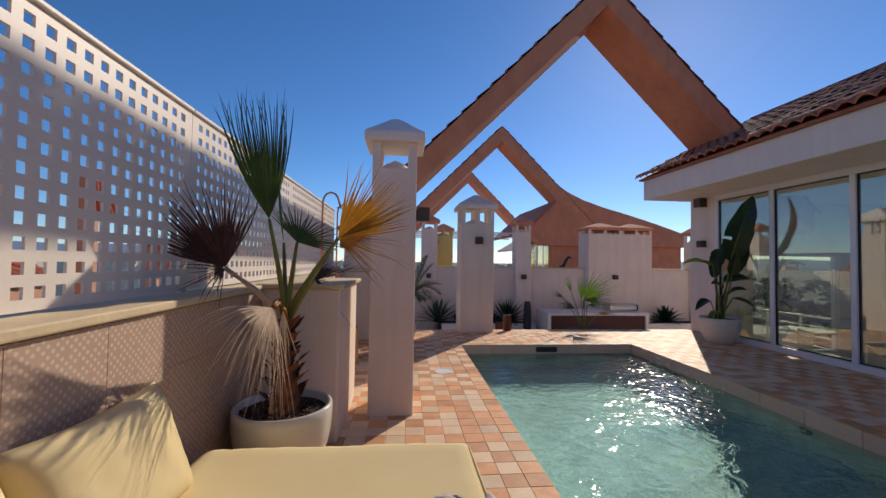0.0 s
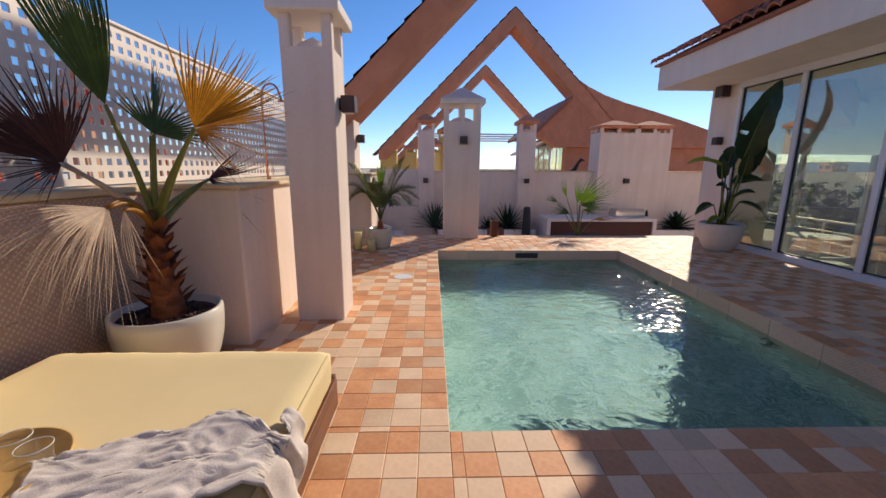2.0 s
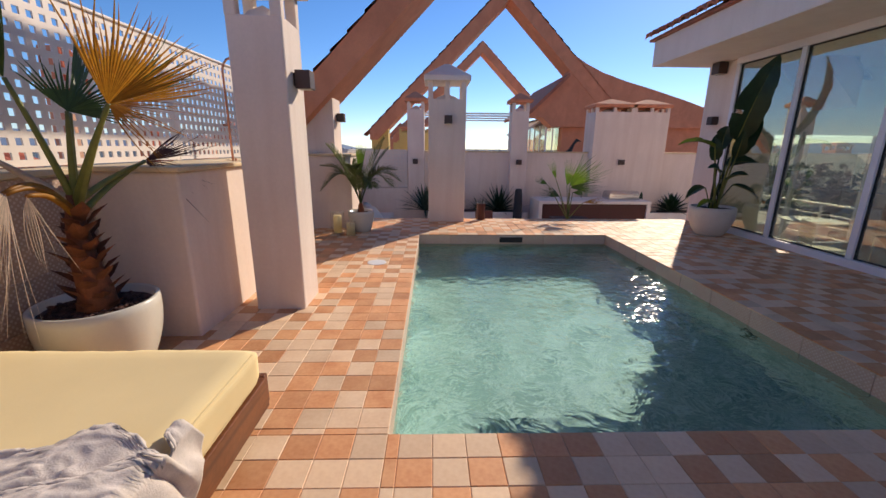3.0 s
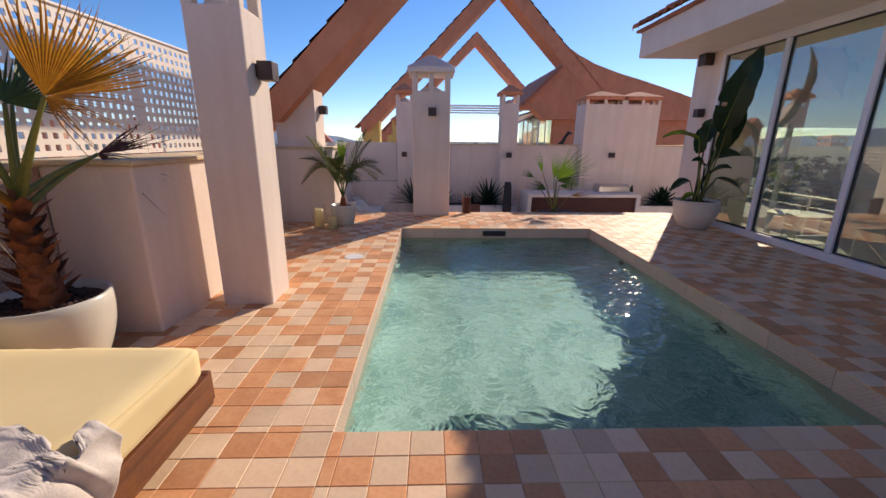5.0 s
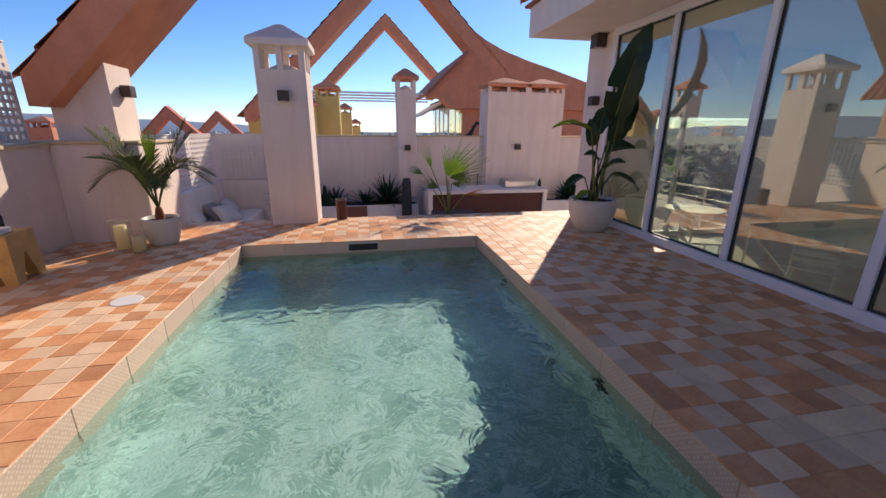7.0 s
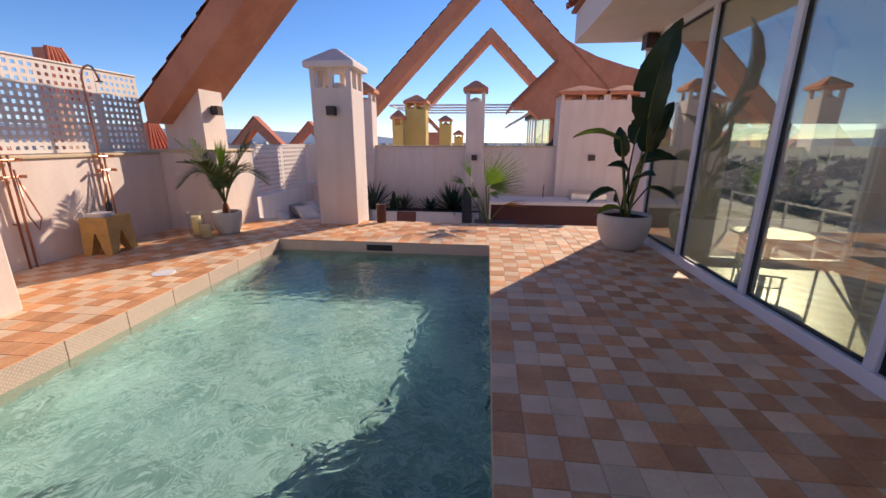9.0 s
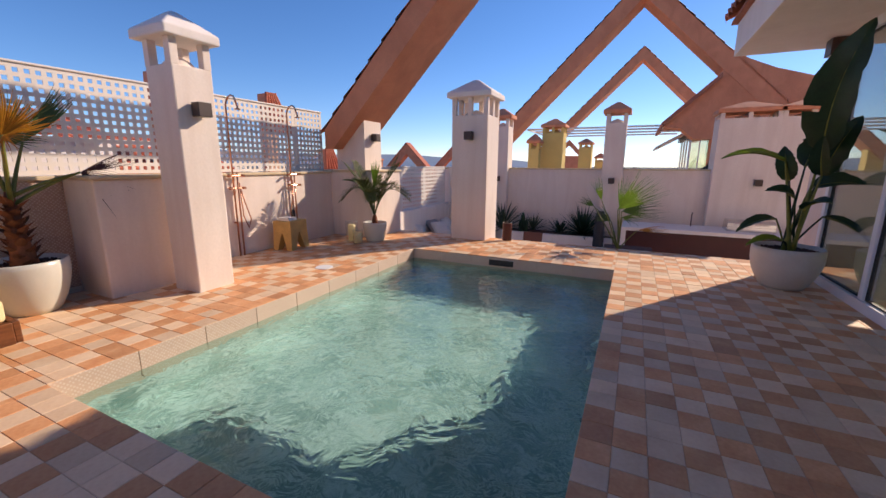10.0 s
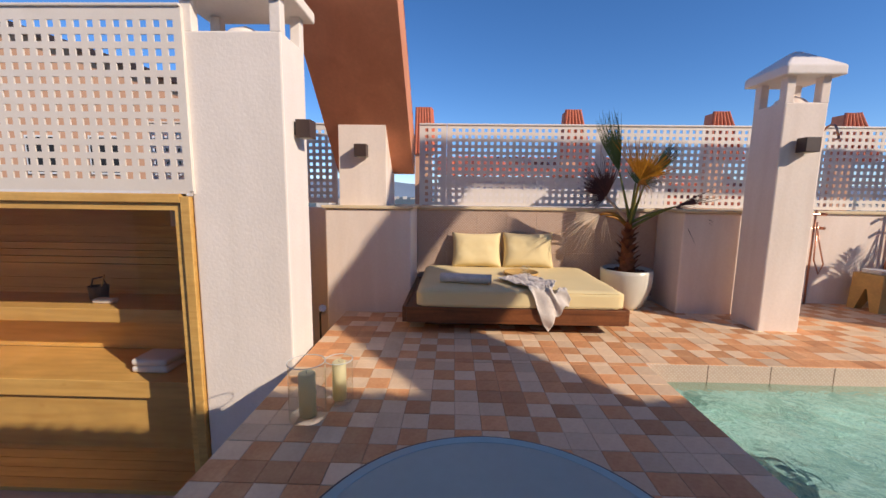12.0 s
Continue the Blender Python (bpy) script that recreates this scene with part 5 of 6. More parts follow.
# ---- showers ----
def shower(y, hose_side):
    t = thing("outdoor_shower", "copper pipe outdoor shower with hand hose on the wall", "shower", (0.06, y, 0.0), "showers")
    for dx, dy, top in ((0.0, -0.035, 2.18), (0.0, 0.035, 1.25)):
        bm = bmesh.new()
        if top > 2:
            pts = [(dx, dy, 0.0), (dx, dy, top)] + [(dx + 0.10 - 0.10 * math.cos(a), dy + 0.02 * math.sin(a), top + 0.13 * math.sin(a)) for a in (0.5, 1.0, 1.57, 2.1, 2.6)] + [(dx + 0.21, dy + 0.02, top - 0.02)]
        else:
            pts = [(dx, dy, 0.0), (dx, dy, top)]
        tube(bm, pts, 0.0125, 10)
        part("riser_pipe", bm, COPPER, t, "", True)
    bm = bmesh.new()
    lathe(bm, [(0.0, 0.05), (0.012, 0.05), (0.014, 0.02), (0.04, 0.01), (0.042, 0.0), (0.0, 0.0)], (0.215, -0.015, 2.11), 20)
    part("shower_head", bm, COPPER, t, "", True)
    for z in (1.02, 1.20):
        bm = bmesh.new()
        tube(bm, [(0, -0.11, z), (0, 0.11, z)], 0.013)
        part("cross_pipe", bm, COPPER, t)
        for y2 in (-0.11, 0.11):
            bm = bmesh.new()
            tube(bm, [(0, y2, z), (0.06, y2, z)], 0.02, 10)
            part("valve_knob", bm, COPPER, t)
    bm = bmesh.new()
    tube(bm, [(0.03, 0.05 * hose_side, 1.02), (0.05, 0.09 * hose_side, 0.8), (0.06, 0.16 * hose_side, 0.55), (0.05, 0.12 * hose_side, 0.42), (0.03, 0.06 * hose_side, 0.6), (0.03, 0.04 * hose_side, 1.1)], 0.009, 8)
    part("hose", bm, COPPER, t, "", True)
    for z in (0.5, 1.6):
        boxpart("wall_clip", (-0.065, 0.0, -0.045, -0.02, z, z + 0.02), COPPER, t)


shower(5.66, 1)
shower(6.76, -1)

# log stool with towel and bottle
st = thing("log_stool", "raw wooden stool carved from one block", "stool", (0.28, 6.42, 0.0), "", 8)
boxpart("stool_block", (-0.17, 0.17, -0.21, 0.21, 0.27, 0.47), OAK, st, 0.01)
for sx in (-1, 1):
    for sy in (-1, 1):
        bm = bmesh.new()
        top = [(0.01, 0.012), (0.17, 0.012), (0.17, 0.21), (0.01, 0.21)]
        low = [(0.085, 0.115), (0.175, 0.115), (0.175, 0.225), (0.085, 0.225)]
        va = [bm.verts.new((sx * x, sy * y, 0.28)) for x, y in top]
        vb = [bm.verts.new((sx * x, sy * y, 0.0)) for x, y in low]
        fs = [bm.faces.new(va), bm.faces.new(vb[::-1])] + [bm.faces.new((va[i], vb[i], vb[(i + 1) % 4], va[(i + 1) % 4])) for i in range(4)]
        bmesh.ops.recalc_face_normals(bm, faces=fs)
        part("leg", bm, OAK, st)
bm = bmesh.new()
for k in range(3):
    box(bm, -0.11, 0.11, -0.14, 0.06, 0.472 + k * 0.016, 0.487 + k * 0.016, 0.005)
ob = part("folded_towel", bm, TOWEL_W)
ob.matrix_basis = pose(0.28, 6.40, 0.001, 0, 0, 8)
tagged(ob, "folded white towel lying on the wooden stool", "towel")
bt = thing("bottle", "dark glass pump bottle on the wooden stool", "bottle", (0.22, 6.56, 0.471))
bm = bmesh.new()
lathe(bm, [(0, 0), (0.032, 0), (0.034, 0.01), (0.034, 0.13), (0.014, 0.155), (0.013, 0.18), (0, 0.18)], seg=20)
part("bottle_body", bm, mat("dark_glass", (0.03, 0.02, 0.015), 0.15, 0.1, 8, 60, 0), bt, "", True)
bm = bmesh.new()
tube(bm, [(0, 0, 0.18), (0, 0, 0.215), (0.035, 0, 0.213)], 0.006)
part("pump", bm, BLACK, bt)

# drain cover, skimmer, nozzles
bm = bmesh.new()
lathe(bm, [(0.0, 0.007), (0.10, 0.0065), (0.115, 0.005), (0.118, 0.0), (0.0, 0.0)], (1.65, 5.67, 0.0), 36)
ob = part("skimmer_lid", bm, WHITE, None, "", False)
tagged(ob, "round white plastic skimmer lid set in the tiles", "lid")
sk = thing("pool_skimmer", "dark skimmer mouth in the pool's end wall", "skimmer", (3.64, 7.31, -0.085))
boxpart("mouth", (-0.19, 0.19, -0.012, 0.02, -0.045, 0.045), BLACK, sk)
boxpart("mouth_rim", (-0.205, 0.205, -0.016, -0.012, 0.046, 0.058), CONCRETE, sk)
for y in (4.16, 6.1):
    nz = thing("pool_nozzle", "round plastic water inlet in the pool wall", "nozzle", (5.22, y, -0.30))
    bm = bmesh.new()
    tube(bm, [(0.01, 0, 0), (-0.02, 0, 0)], 0.06, 24)
    part("flange", bm, LEAF_G, nz)

# spotlight by the lower deck edge
sp = thing("spotlight", "small black garden spotlight beside the wall block", "spotlight", (0.70, -0.62, -1.25))
bm = bmesh.new()
tube(bm, [(0, 0, 0), (0, 0, 1.22)], 0.012)
part("pole", bm, BLACK, sp)
bm = bmesh.new()
tube(bm, [(-0.05, 0.02, 1.20), (0.06, 0.05, 1.27)], 0.045, 16)
part("lamp_head", bm, CHROME, sp)

# round glass table near the sauna
tb = thing("round_glass_table", "low round table with a blue-grey glass top", "table", (4.44, 1.13, 0.0))
bm = bmesh.new()
lathe(bm, [(0, 0.385), (0.612, 0.385), (0.62, 0.392), (0.612, 0.40), (0, 0.40)], seg=72)
TOPM = mat("blue_glass", (0.50, 0.53, 0.44), 0.12, 0.06, 2, 20, 0.0)
BAND = mat("pale_blue_glass", (0.42, 0.56, 0.53), 0.12, 0.06, 2, 20, 0.0)
TOPM.node_tree.nodes["Principled BSDF"].inputs["Specular IOR Level"].default_value = 0.06
part("glass_top", bm, TOPM, tb)
bm = bmesh.new()
tube(bm, [(0.622 * math.cos(k * math.tau / 72), 0.622 * math.sin(k * math.tau / 72), 0.388) for k in range(73)], 0.007, 8, False)
part("rim_band", bm, BROWN_METAL, tb, "", True)
bm = bmesh.new()
lathe(bm, [(0.572, 0.400), (0.574, 0.4025), (0.606, 0.4025), (0.608, 0.400)], seg=72)
part("border_ring", bm, BAND, tb, "paler ring set just inside the table rim")
bm = bmesh.new()
lathe(bm, [(0.30, 0.0), (0.30, 0.02), (0.10, 0.05), (0.08, 0.36), (0.25, 0.385)], seg=32)
part("pedestal", bm, BROWN_METAL, tb, "", True)

# sauna: bucket and towels on the benches
hk = thing("hanging_cloth", "small white cloth hanging on the sauna wall", "cloth", (0.72, -2.30, 0.98))
bm = bmesh.new()
box(bm, 0.0, 0.03, -0.06, 0.06, 0.0, 0.22, 0.012, 2)
part("cloth", bm, TOWEL_W, hk)
bm = bmesh.new()
tube(bm, [(-0.01, 0, 0.22), (0.03, 0, 0.23)], 0.01)
part("hook", bm, OAK, hk)
bk = thing("sauna_bucket", "dark wooden sauna bucket with ladle on the bench", "bucket", (0.98, -3.10, 0.142))
bm = bmesh.new()
lathe(bm, [(0, 0), (0.085, 0), (0.10, 0.16), (0.088, 0.16), (0.08, 0.02), (0, 0.02)], seg=20)
part("bucket_body", bm, BROWN_METAL, bk)
bm = bmesh.new()
tube(bm, [(0.1, 0, 0.15), (0.06, 0, 0.25), (-0.06, 0, 0.25), (-0.1, 0, 0.15)], 0.008)
part("handle", bm, BROWN_METAL, bk)
bm = bmesh.new()
tube(bm, [(0.02, 0.02, 0.05), (0.04, 0.12, 0.3)], 0.008)
part("ladle", bm, OAK, bk)
bm = bmesh.new()
for k in range(2):
    box(bm, -0.16, 0.16, -0.19, 0.19, k * 0.075, k * 0.075 + 0.07, 0.028, 3)
ob = part("folded_towel", bm, TOWEL_W, None, "", True)
ob.location = (1.42, -2.10, -0.463)
tagged(ob, "stack of folded white bath towels on the lower bench", "towel")
bm = bmesh.new()
box(bm, -0.05, 0.05, -0.12, 0.12, 0, 0.05, 0.02, 3)
ob = part("sauna_brush", bm, TOWEL_W)
ob.location = (1.12, -2.90, 0.142)
tagged(ob, "white folded cloth lying on the upper bench", "cloth")

# ---- neighbouring roofs and the distance ----
bm = bmesh.new()
box(bm, -0.4, 15.2, -6, 40, -14.0, -1.42)
structure("apartment_block", bm, TERRA, "the apartment building's body under the terraces", "building")
bm = bmesh.new()
box(bm, -0.4, 15.2, 13.2, 40, -1.42, -0.9)
structure("floor_far", bm, STUCCO, "neighbouring roof terraces", "terrace")
for y in (16.85, 25.55):
    bm = bmesh.new()
    prism(bm, [(-0.02, -0.9), (0.63, -0.9), (0.63, 2.2), (0.5, 2.05), (-0.02, 1.66)], "y", y, y + 0.55)
    structure("beam_stub", bm, YELLOW, "ochre stub post carrying the next roof beam", "post")
for x, y, w, zt in ((2.64, 16.5, 0.36, 2.66), (2.16, 15.6, 0.18, 2.1), (2.86, 24.4, 0.32, 2.45), (0.95, 22.0, 0.3, 2.3), (3.3, 28.4, 0.28, 1.8)):
    chimney(x - w, x + w, y - w, y + w, -0.9, zt - 0.18, zt, "ochre rendered chimney with brown cap on the next roof", YELLOW, TERRA, 3 if w > 0.3 else 2, 0.06, 0.22)

chimney(-10.3, -9.4, 22.7, 23.5, -14.0, 1.45, 1.62, "small terracotta chimney on a lower roof", TERRA, TERRA, 3, 0.06, 0.2)

nb = thing("neighbour_house", "terracotta neighbouring house with curved gable and glass front", "house", (0, 0, 0))
bm = bmesh.new()
prism(bm, [(6.05, 2.55), (6.05, 2.72), (7.38, 3.98), (7.55, 4.75), (8.05, 4.45), (8.7, 4.15), (9.6, 3.86), (10.6, 3.6), (12.0, 3.2), (13.4, 2.75), (13.4, 2.2), (6.9, 2.2), (6.5, 2.55)], "y", 16.72, 17.5)
part("gable", bm, TERRA, nb)
bm = bmesh.new()
prism(bm, [(7.4, -0.9), (13.3, -0.9), (13.3, 2.5), (7.4, 2.5)], "y", 16.95, 17.4)
part("wall", bm, TERRA, nb)
bm = bmesh.new()
prism(bm, [(5.95, 2.72), (6.0, 2.62), (7.42, 3.98), (7.40, 4.10)], "y", 16.55, 22.0)
part("roof_edge", bm, ROOFTILE, nb)
for i in range(4):
    y0 = 17.4 + i * 0.9
    p = boxpart("pane", (6.88, 6.9, y0 + 0.04, y0 + 0.86, -0.8, 2.3), GLASS, nb)
    boxpart("frame", (6.86, 6.92, y0 - 0.03, y0 + 0.03, -0.9, 2.4), FRAME, p)
for i in range(2):
    x0 = 6.9 + i * 0.26
    p = boxpart("pane", (x0 + 0.02, x0 + 0.24, 17.38, 17.4, -0.8, 2.3), GLASS, nb)
    boxpart("frame", (x0 - 0.015, x0 + 0.015, 17.36, 17.42, -0.9, 2.35), FRAME, p)
boxpart("head_beam", (6.8, 7.4, 17.3, 21.1, 2.3, 2.6), BROWN_METAL, nb)
bm = bmesh.new()
prism(bm, [(5.9, 2.02), (5.92, 1.95), (6.75, 2.42), (6.75, 2.52)], "y", 17.6, 20.8)
part("awning", bm, PALE, nb, "pale rolled-out fabric awning")
pg = thing("pergola", "white steel pergola bars over the next terrace", "pergola", (0, 0, 0))
for y, z in ((17.6, 2.72), (18.8, 2.72), (20.2, 2.72), (21.8, 2.72)):
    bm = bmesh.new()
    tube(bm, [(1.4, y, z), (6.8, y, z)], 0.035, 6)
    part("bar", bm, WHITE, pg)
for y in (21.8,):
    boxpart("post", (1.36, 1.44, y - 0.04, y + 0.04, -0.9, 2.7), WHITE, pg)
bm = bmesh.new()
tube(bm, [(1.4, 17.6, 2.72), (1.4, 21.8, 2.72)], 0.035, 6)
part("bar", bm, WHITE, pg)
# tall bird figure
bm = bmesh.new()
tube(bm, [(0, 0, 0), (0.04, 0, 0.9)], 0.02)
tube(bm, [(0.16, 0, 0), (0.12, 0, 0.9)], 0.02)
tube(bm, [(-0.22, 0, 0.82), (-0.05, 0, 1.0), (0.14, 0, 1.08), (0.24, 0, 1.25), (0.34, 0, 1.45), (0.44, 0, 1.58), (0.58, 0, 1.54)], [0.03, 0.13, 0.14, 0.07, 0.05, 0.06, 0.015], 10)
ob = part("bird_statue", bm, BLACK, None, "", True)
ob.location = (6.95, 15.2, 0.1)
tagged(ob, "black metal bird statue on the next terrace", "statue")
boxpart("statue_plinth", (6.8, 7.3, 15.0, 15.4, -0.9, 0.1), STUCCO, None)["label"] = "pale rendered plinth under the statue"
bpy.data.objects["statue_plinth"]["category"] = "plinth"


def far_arch(at, turn, s, label, z_base):
    t = thing("far_roof_arch", label, "arch", at, "far arches", turn)
    for sg in (-1, 1):
        bm = bmesh.new()
        prism(bm, [(0, 3.0 * s), (sg * 3.4 * s, -0.4 * s), (sg * 2.35 * s, -0.4 * s), (0, 1.95 * s)], "y", 0, 0.8 * s)
        part("beam", bm, TERRA, t)
        bm = bmesh.new()
        prism(bm, [(0, 3.02 * s), (0, 3.14 * s), (sg * 3.5 * s, -0.36 * s), (sg * 3.4 * s, -0.39 * s)], "y", -0.06, 0.86 * s)
        part("tiles", bm, REDTILE, t)
    boxpart("base", (-3.6 * s, 3.6 * s, 0, 3.0, z_base, -0.4 * s), TERRA, t)


for x, y in ((-13.3, 33.0), (-12.4, 41.0), (-11.2, 49.4)):
    far_arch((x, y, 0.63), 0, 0.85, "distant terracotta arch with red clay tiles", -14.65)
far_arch((-1.1, 45.0, 2.5), 0, 0.45, "small distant terracotta arch between the chimneys", -16.5)

# building to the west, seen through and above the screen
PEACH = mat("peach_render", (0.66, 0.36, 0.22), 0.9, 0.08, 0.6, 12, 0.1)
wb = thing("west_building", "peach-coloured apartment building with red tiled roof", "building", (0, 0, 0))
boxpart("wall", (-22, -9.0, 8.5, 13, -14, 0.75), PEACH, wb)
boxpart("wall", (-22, -9.0, 0.4, 8.5, -14, 0.9), PEACH, wb)
boxpart("wall", (-22, -9.0, -7, 0.4, -14, -2.6), PEACH, wb)
boxpart("wall", (-22, -9.02, 0.42, 8.48, 0.9, 2.0), WHITE_STUCCO, wb, 0.0, "white upper storey")
bm = bmesh.new()
tiled_slope(bm, -8.7, 0.75, -12.6, 2.35, 8.5, 13, 0.34, 0.8)
part("roof_tiles", bm, REDTILE, wb)
bm = bmesh.new()
tiled_slope(bm, -8.6, 2.02, -11.6, 2.95, 0.3, 8.5, 0.34, 0.8)
part("roof_tiles", bm, REDTILE, wb)
boxpart("upper_wall", (-20, -11.6, 0.5, 12.5, 0.75, 2.2), WHITE_STUCCO, wb)
for i in range(4):
    y = 0.9 + i * 3
    p = boxpart("window_frame", (-9.0, -8.96, y, y + 1.3, -1.6, 0.2), WHITE, wb)
    boxpart("pane", (-8.96, -8.95, y + 0.08, y + 1.22, -1.52, 0.12), BLACK, p)


tall = thing("south_west_house", "tall peach house with white lower storey", "house", (0, 0, 0))
bm = bmesh.new()
prism(bm, [(-24, 1.8), (-24, 7.5), (-15.2, 7.2), (-8.3, 5.0), (-8.3, 1.8)], "x", -14, -9.2)
part("upper_storey", bm, PEACH, tall)
bm = bmesh.new()
prism(bm, [(-24, 7.5), (-24, 7.7), (-15.2, 7.42), (-8.1, 5.15), (-8.1, 4.95), (-15.2, 7.2)], "x", -14.2, -8.9)
part("eave", bm, BROWN_METAL, tall)
boxpart("lower_storey", (-14, -9.25, -24, -8.4, -14, 1.8), WHITE_STUCCO, tall)
for i in range(6):
    y = -22 + i * 2.4
    p = boxpart("window_frame", (-9.2, -9.14, y, y + 1.2, 2.0, 3.4), WHITE, tall)
    boxpart("pane", (-9.14, -9.13, y + 0.07, y + 1.13, 2.07, 3.33), BLACK, p)


def red_gable(x, y, z, lean):
    """A tiled flank of a roof arch: flat on top, one side upright, the other falling."""
    t = thing("tiled_gable", "steep red clay-tiled gable rising above the screen", "roof", (x, y, z), "gables")
    bm = bmesh.new()
    prism(bm, [(-0.34, -1.6), (-0.26, 0), (0.24, 0), (0.3 + lean, -1.6)], "x", -0.5, 0)
    part("gable_wall", bm, TERRA, t)
    for k in range(6):
        bm = bmesh.new()
        f = k / 5
        tube(bm, [(0.03, -0.24 + 0.46 * f, 0.05), (0.03, -0.30 + (0.58 + lean) * f, -1.6)], 0.062, 8)
        part("tile_course", bm, REDTILE, t)
    for k in range(2):
        bm = bmesh.new()
        xx = -0.12 - 0.25 * k
        tube(bm, [(xx, 0.24, 0.03), (xx, 0.32 + lean, -1.57)], 0.09, 8)
        part("tile_course", bm, REDTILE, t)
    boxpart("chimney_wall", (-0.5, -0.02, -0.32, 0.3, -z - 14.0, -1.6), PEACH, t)


for x, y, z, lean in ((-9.6, -0.15, 4.5, 0.05), (-9.6, 5.25, 4.45, 0.4), (-9.6, 10.5, 4.42, 0.7), (-9.6, 15.1, 4.40, 0.9), (-9.6, 18.7, 2.15, 0.9)):
    red_gable(x, y, z, lean)

# ground, hills, sea
bm = bmesh.new()
bmesh.ops.create_circle(bm, cap_ends=True, segments=64, radius=4500, matrix=Matrix.Translation((0, 0, -14)))
structure("ground", bm, mat("coastal_plain", (0.10, 0.13, 0.13), 0.9, 0.3, 0.012, 0.15, 0), "coastal plain reaching the hazy horizon", "ground")
# The blue of the hills is distance haze put into the base colour.
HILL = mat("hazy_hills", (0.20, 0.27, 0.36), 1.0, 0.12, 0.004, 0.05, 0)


def hills(a0, a1, dist, height, seed):
    bm = bmesh.new()
    prev = None
    n = 60
    for i in range(n + 1):
        a = radians(a0 + (a1 - a0) * i / n)
        f = math.sin(i / n * math.pi) ** 0.4
        h = height * f * (0.55 + 0.6 * abs(noise.noise(Vector((i * 0.13, seed, 0)))) + 0.12 * noise.noise(Vector((i * 0.6, seed, 2))))
        c = Vector((math.sin(a), math.cos(a), 0))
        row = [bm.verts.new(c * (dist - 300) + Vector((0, 0, -14))), bm.verts.new(c * dist + Vector((0, 0, h - 14))), bm.verts.new(c * (dist + 500) + Vector((0, 0, -14)))]
        if prev:
            for j in range(2):
                bm.faces.new((prev[j], prev[j + 1], row[j + 1], row[j]))
        prev = row
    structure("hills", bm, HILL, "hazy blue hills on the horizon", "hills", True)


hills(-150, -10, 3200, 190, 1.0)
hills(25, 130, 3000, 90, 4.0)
bm = bmesh.new()
for i in range(240):
    a, r = radians(random.uniform(-150, 20)), random.uniform(400, 2200)
    x, y = r * math.sin(a), r * math.cos(a)
    s = random.uniform(4, 9)
    box(bm, x - s, x + s, y - s, y + s, -14, -14 + random.uniform(4, 11))
ob = part("town_houses", bm, mat("town_walls", (0.62, 0.56, 0.5), 0.9, 0.1, 0.2, 2, 0, island=0.3))
tagged(ob, "pale houses of the distant town", "town", "", "stuff")

# woods below the terraces
bm = bmesh.new()
rw = random.Random(5)
verts, faces = [], []
for i in range(900):
    a, r = radians(rw.uniform(12, 130)), 60 + 420 * rw.random() ** 1.4
    cx, cy, cz = r * math.sin(a), r * math.cos(a), -14 + rw.uniform(2.0, 4.5)
    for k in range(26):
        c = Vector((cx + rw.gauss(0, 1.5), cy + rw.gauss(0, 1.5), cz + rw.gauss(0, 1.0)))
        e = [Vector((rw.gauss(0, 1), rw.gauss(0, 1), rw.gauss(0, 0.8))) * 0.9 for _ in range(4)]
        o = len(verts)
        verts += [c + q for q in e]
        faces += [(o, o + 1, o + 2), (o, o + 2, o + 3), (o, o + 3, o + 1), (o + 1, o + 3, o + 2)]
me = bpy.data.meshes.new("far_woods")
me.from_pydata(verts, [], faces)
me.materials.append(mat("wood_foliage", (0.085, 0.115, 0.085), 0.9, 0.3, 0.5, 3, 0.2, island=0.35))
ob = new("far_woods", me)
tagged(ob, "dark green woods below the terraces", "woods", "", "stuff")

# ---- floor tiles, rim tiles and wall tiles ----
def tile_mesh(name, material, w, d, h=0.012, ch=0.003):
    bm = bmesh.new()
    lo = [bm.verts.new(v) for v in ((0, 0, -h), (w, 0, -h), (w, d, -h), (0, d, -h))]
    mid = [bm.verts.new(v) for v in ((0, 0, -ch), (w, 0, -ch), (w, d, -ch), (0, d, -ch))]
    top = [bm.verts.new(v) for v in ((ch, ch, 0), (w - ch, ch, 0), (w - ch, d - ch, 0), (ch, d - ch, 0))]
    for p, q in ((lo, mid), (mid, top)):
        for i in range(4):
            bm.faces.new((p[i], p[(i + 1) % 4], q[(i + 1) % 4], q[i]))
    bm.faces.new(top)
    return mesh_of(name, bm, material)


PITCH, JOINT = 0.1612, 0.0022
full = {0: tile_mesh("tile", TILE_A, PITCH - JOINT, PITCH - JOINT), 1: tile_mesh("tile", TILE_B, PITCH - JOINT, PITCH - JOINT)}
rest = {0: ([], []), 1: ([], [])}
rng = random.Random(7)


def colour(i, j):
    c = (i + j) % 2
    return c ^ (rng.random() < 0.17)


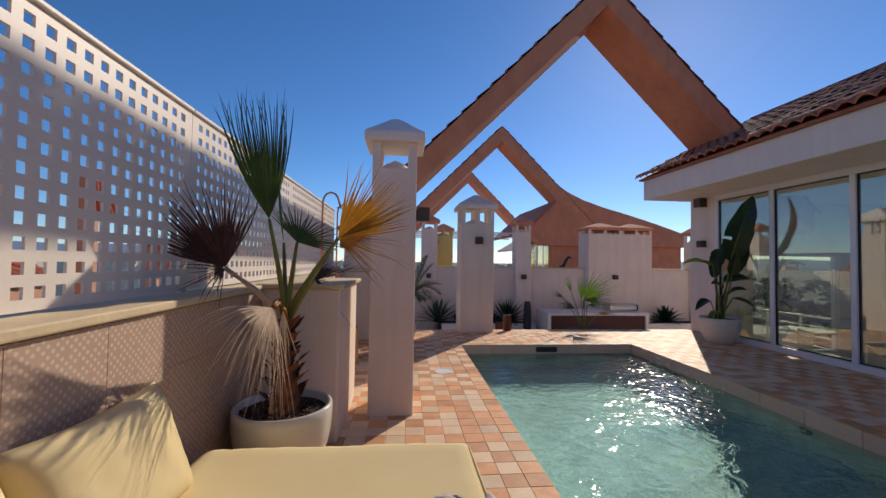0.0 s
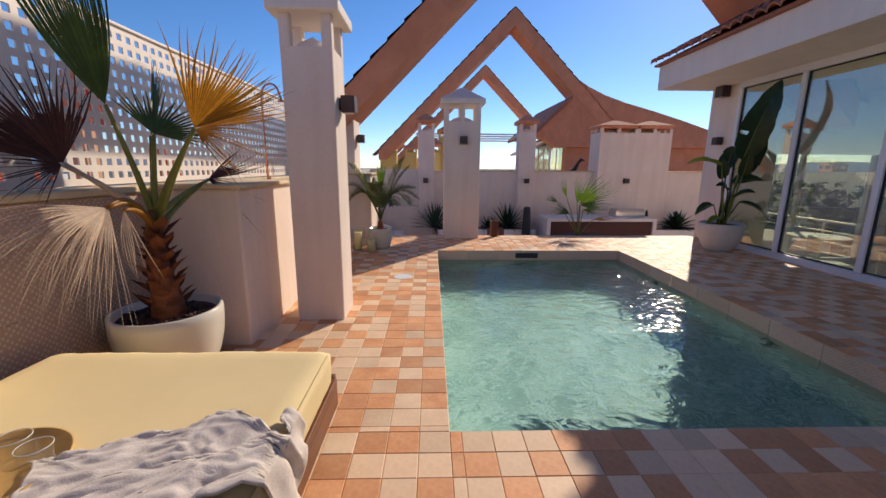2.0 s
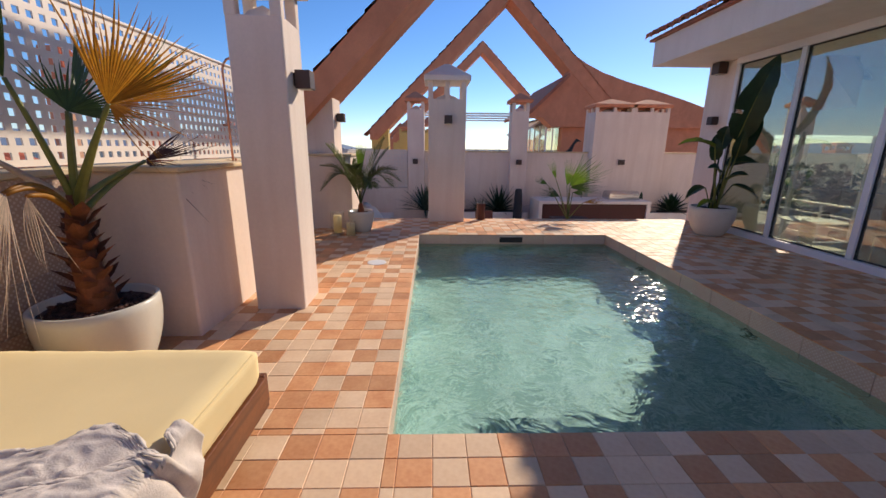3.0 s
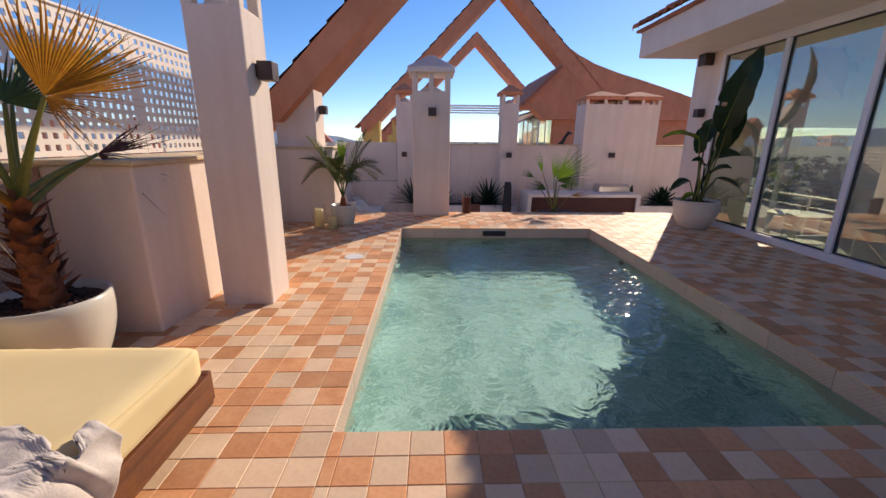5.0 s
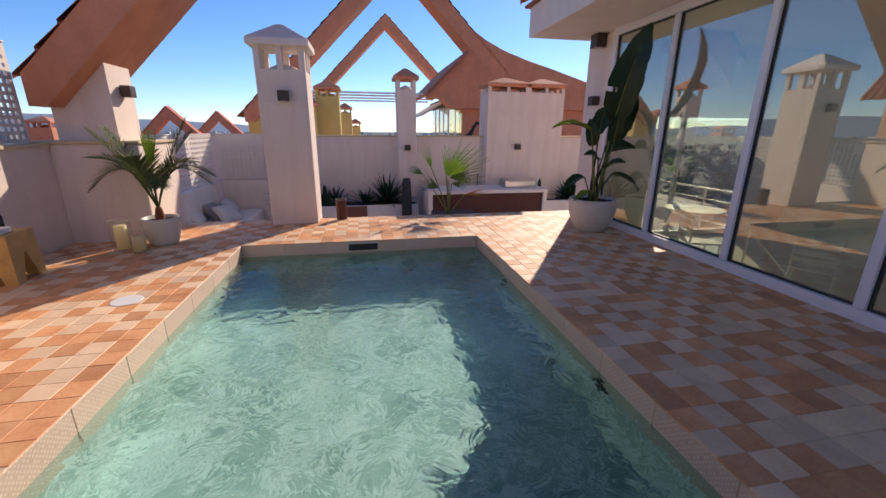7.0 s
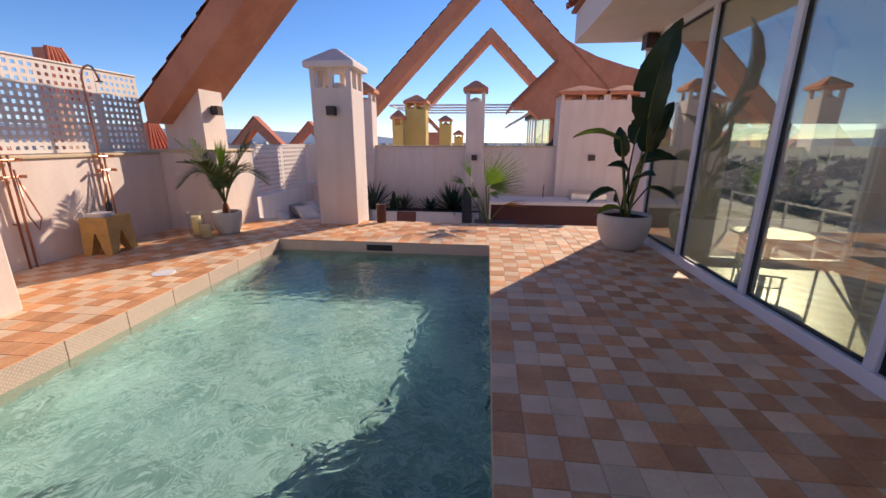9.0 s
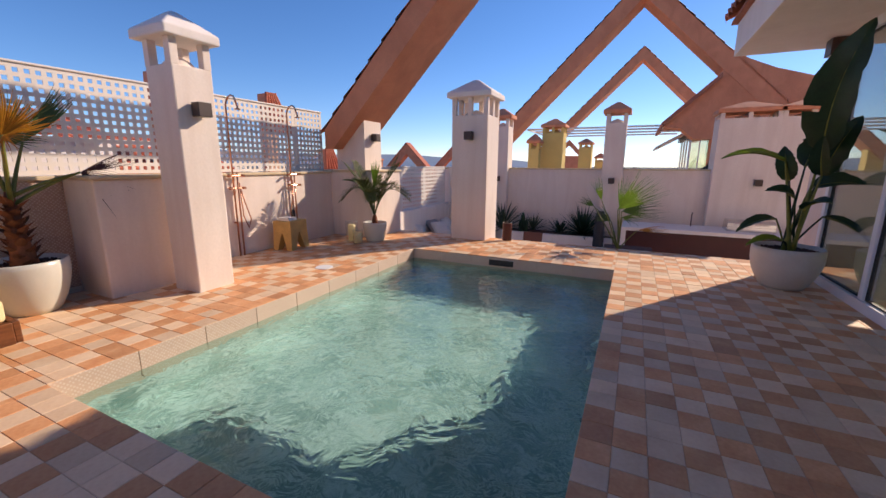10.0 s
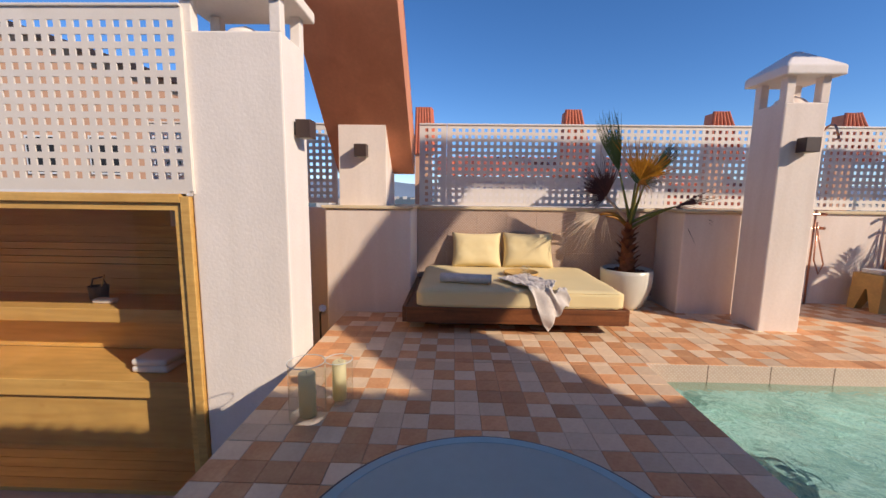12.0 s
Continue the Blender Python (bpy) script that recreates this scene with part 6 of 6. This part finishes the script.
def lay(x0, x1, y0, y1, near):
    nx, ny = math.ceil((x1 - x0) / PITCH - 0.05), math.ceil((y1 - y0) / PITCH - 0.05)
    for i in range(nx):
        for j in range(ny):
            # rows shift a little, as laid by eye
            ax, ay = x0 + i * PITCH, y0 + j * PITCH
            w, d = min(PITCH, x1 - ax) - JOINT, min(PITCH, y1 - ay) - JOINT
            if w < 0.02 or d < 0.02:
                continue
            gi, gj = round((ax - 2.12) / PITCH), round((ay - 2.63) / PITCH)
            c = colour(gi, gj)
            lift = rng.uniform(-0.0012, 0.0012)
            if near(ax, ay) and w > PITCH - 0.01 and d > PITCH - 0.01:
                ob = new("tile", full[c])
                ob.location = (ax, ay, lift)
                ob.parent = floor
            else:
                vs, fs = rest[c]
                k = len(vs)
                ch = 0.0025
                for z, o in ((-0.012, 0), (-ch, 0), (0, ch)):
                    for px, py in ((o, o), (w - o, o), (w - o, d - o), (o, d - o)):
                        vs.append((ax + px, ay + py, z + lift))
                for s in (0, 4):
                    for q in range(4):
                        fs.append((k + s + q, k + s + (q + 1) % 4, k + s + 4 + (q + 1) % 4, k + s + 4 + q))
                fs.append((k + 8, k + 9, k + 10, k + 11))


def close_by(x, y):
    return 1.55 < x < 5.3 and 0.65 < y < 2.6


SOUTH = PY0 - 18 * PITCH
CUT_X, CUT_Y = PX0 + 0.06, PY0 + 0.045
lay(PX0 - 13 * PITCH, PX0, SOUTH, PY0, close_by)
lay(PX0 - 13 * PITCH, PX0, PY0, CUT_Y, close_by)
lay(PX0 - 13 * PITCH, PX0, CUT_Y, 8.85, close_by)
lay(PX0, CUT_X, SOUTH, PY0, close_by)
lay(CUT_X, PX1, SOUTH, PY0, close_by)
lay(PX0, PX1, PY1, 8.85, close_by)
lay(PX1, 7.44, SOUTH, 8.85, close_by)
for c, m_ in ((0, TILE_AJ), (1, TILE_BJ)):
    me = bpy.data.meshes.new("tiles")
    me.from_pydata(rest[c][0], [], rest[c][1])
    me.materials.append(m_)
    ob = new("tiles", me)
    ob.parent = floor
    ob["kind"] = "stuff"


def patterned(name, col_a, col_b, scale, rough=0.5):
    """Glazed cement tile with small printed rings."""
    m = mat(name, col_a, rough, 0.08, 5, 60, 0.1, obj=0.06)
    N, L = m.node_tree.nodes, m.node_tree.links
    b = N["Principled BSDF"]
    src = b.inputs["Base Color"].links[0].from_socket
    tc = N.new("ShaderNodeTexCoord")
    mp = N.new("ShaderNodeMapping")
    mp.inputs["Rotation"].default_value = (0, 0, radians(45))
    L.new(tc.outputs["Object"], mp.inputs[0])
    vo = N.new("ShaderNodeTexVoronoi")
    vo.voronoi_dimensions = "2D"
    vo.inputs["Scale"].default_value = scale
    vo.inputs["Randomness"].default_value = 0.0
    L.new(mp.outputs[0], vo.inputs["Vector"])
    big = N.new("ShaderNodeTexVoronoi")
    big.voronoi_dimensions = "2D"
    big.inputs["Scale"].default_value = scale / 3
    big.inputs["Randomness"].default_value = 0.0
    L.new(mp.outputs[0], big.inputs["Vector"])
    dot = N.new("ShaderNodeMapRange")
    dot.inputs[1].default_value = 0.24
    dot.inputs[2].default_value = 0.34
    dot.inputs[3].default_value = 1.0
    dot.inputs[4].default_value = 0.0
    L.new(vo.outputs["Distance"], dot.inputs[0])
    hole = N.new("ShaderNodeMapRange")
    hole.inputs[1].default_value = 0.14
    hole.inputs[2].default_value = 0.22
    hole.inputs[4].default_value = 0.6
    L.new(big.outputs["Distance"], hole.inputs[0])
    rg = N.new("ShaderNodeMath")
    rg.operation = "MULTIPLY"
    L.new(dot.outputs[0], rg.inputs[0])
    L.new(hole.outputs[0], rg.inputs[1])
    mx = N.new("ShaderNodeMix")
    mx.data_type = "RGBA"
    mx.inputs[7].default_value = (*col_b, 1)
    L.new(rg.outputs[0], mx.inputs[0])
    L.new(src, mx.inputs[6])
    L.new(mx.outputs[2], b.inputs["Base Color"])
    return m


DECOR = patterned("printed_wall_tile", (0.45, 0.305, 0.23), (0.70, 0.585, 0.49), 40)
RIM = patterned("printed_rim_tile", (0.62, 0.45, 0.34), (0.74, 0.66, 0.57), 46)
W, H = 0.40, 0.283
me = tile_mesh("wall_tile", DECOR, W - 0.0016, H - 0.0016, ch=0.001)
for i in range(8):
    for j in range(4):
        y = 0.503 + i * W
        if y + W > 3.72:
            continue
        ob = new("wall_tile", me)
        ob.matrix_basis = Matrix(((0, 0, 1, 0.0), (1, 0, 0, y), (0, 1, 0, 0.06 + j * H), (0, 0, 0, 1)))
        ob.parent = wall_west

RW, RH = 0.52, 0.295
for length, m_of in (
    (PY1 - PY0, lambda s: Matrix(((0, 0, 1, PX0), (1, 0, 0, PY0 + s), (0, 1, 0, -0.30), (0, 0, 0, 1)))),
    (PY1 - PY0, lambda s: Matrix(((0, 0, -1, PX1), (-1, 0, 0, PY1 - s), (0, 1, 0, -0.30), (0, 0, 0, 1)))),
    (PX1 - PX0, lambda s: Matrix(((-1, 0, 0, PX1 - s), (0, 0, 1, PY0), (0, 1, 0, -0.30), (0, 0, 0, 1)))),
    (PX1 - PX0, lambda s: Matrix(((1, 0, 0, PX0 + s), (0, 0, -1, PY1), (0, 1, 0, -0.30), (0, 0, 0, 1)))),
):
    k = round(length / RW)
    w = length / k
    me = tile_mesh("rim_tile", RIM, w - 0.003, RH)
    for i in range(k):
        ob = new("rim_tile", me)
        ob.matrix_basis = m_of(i * w + 0.0015)
        ob.parent = basin
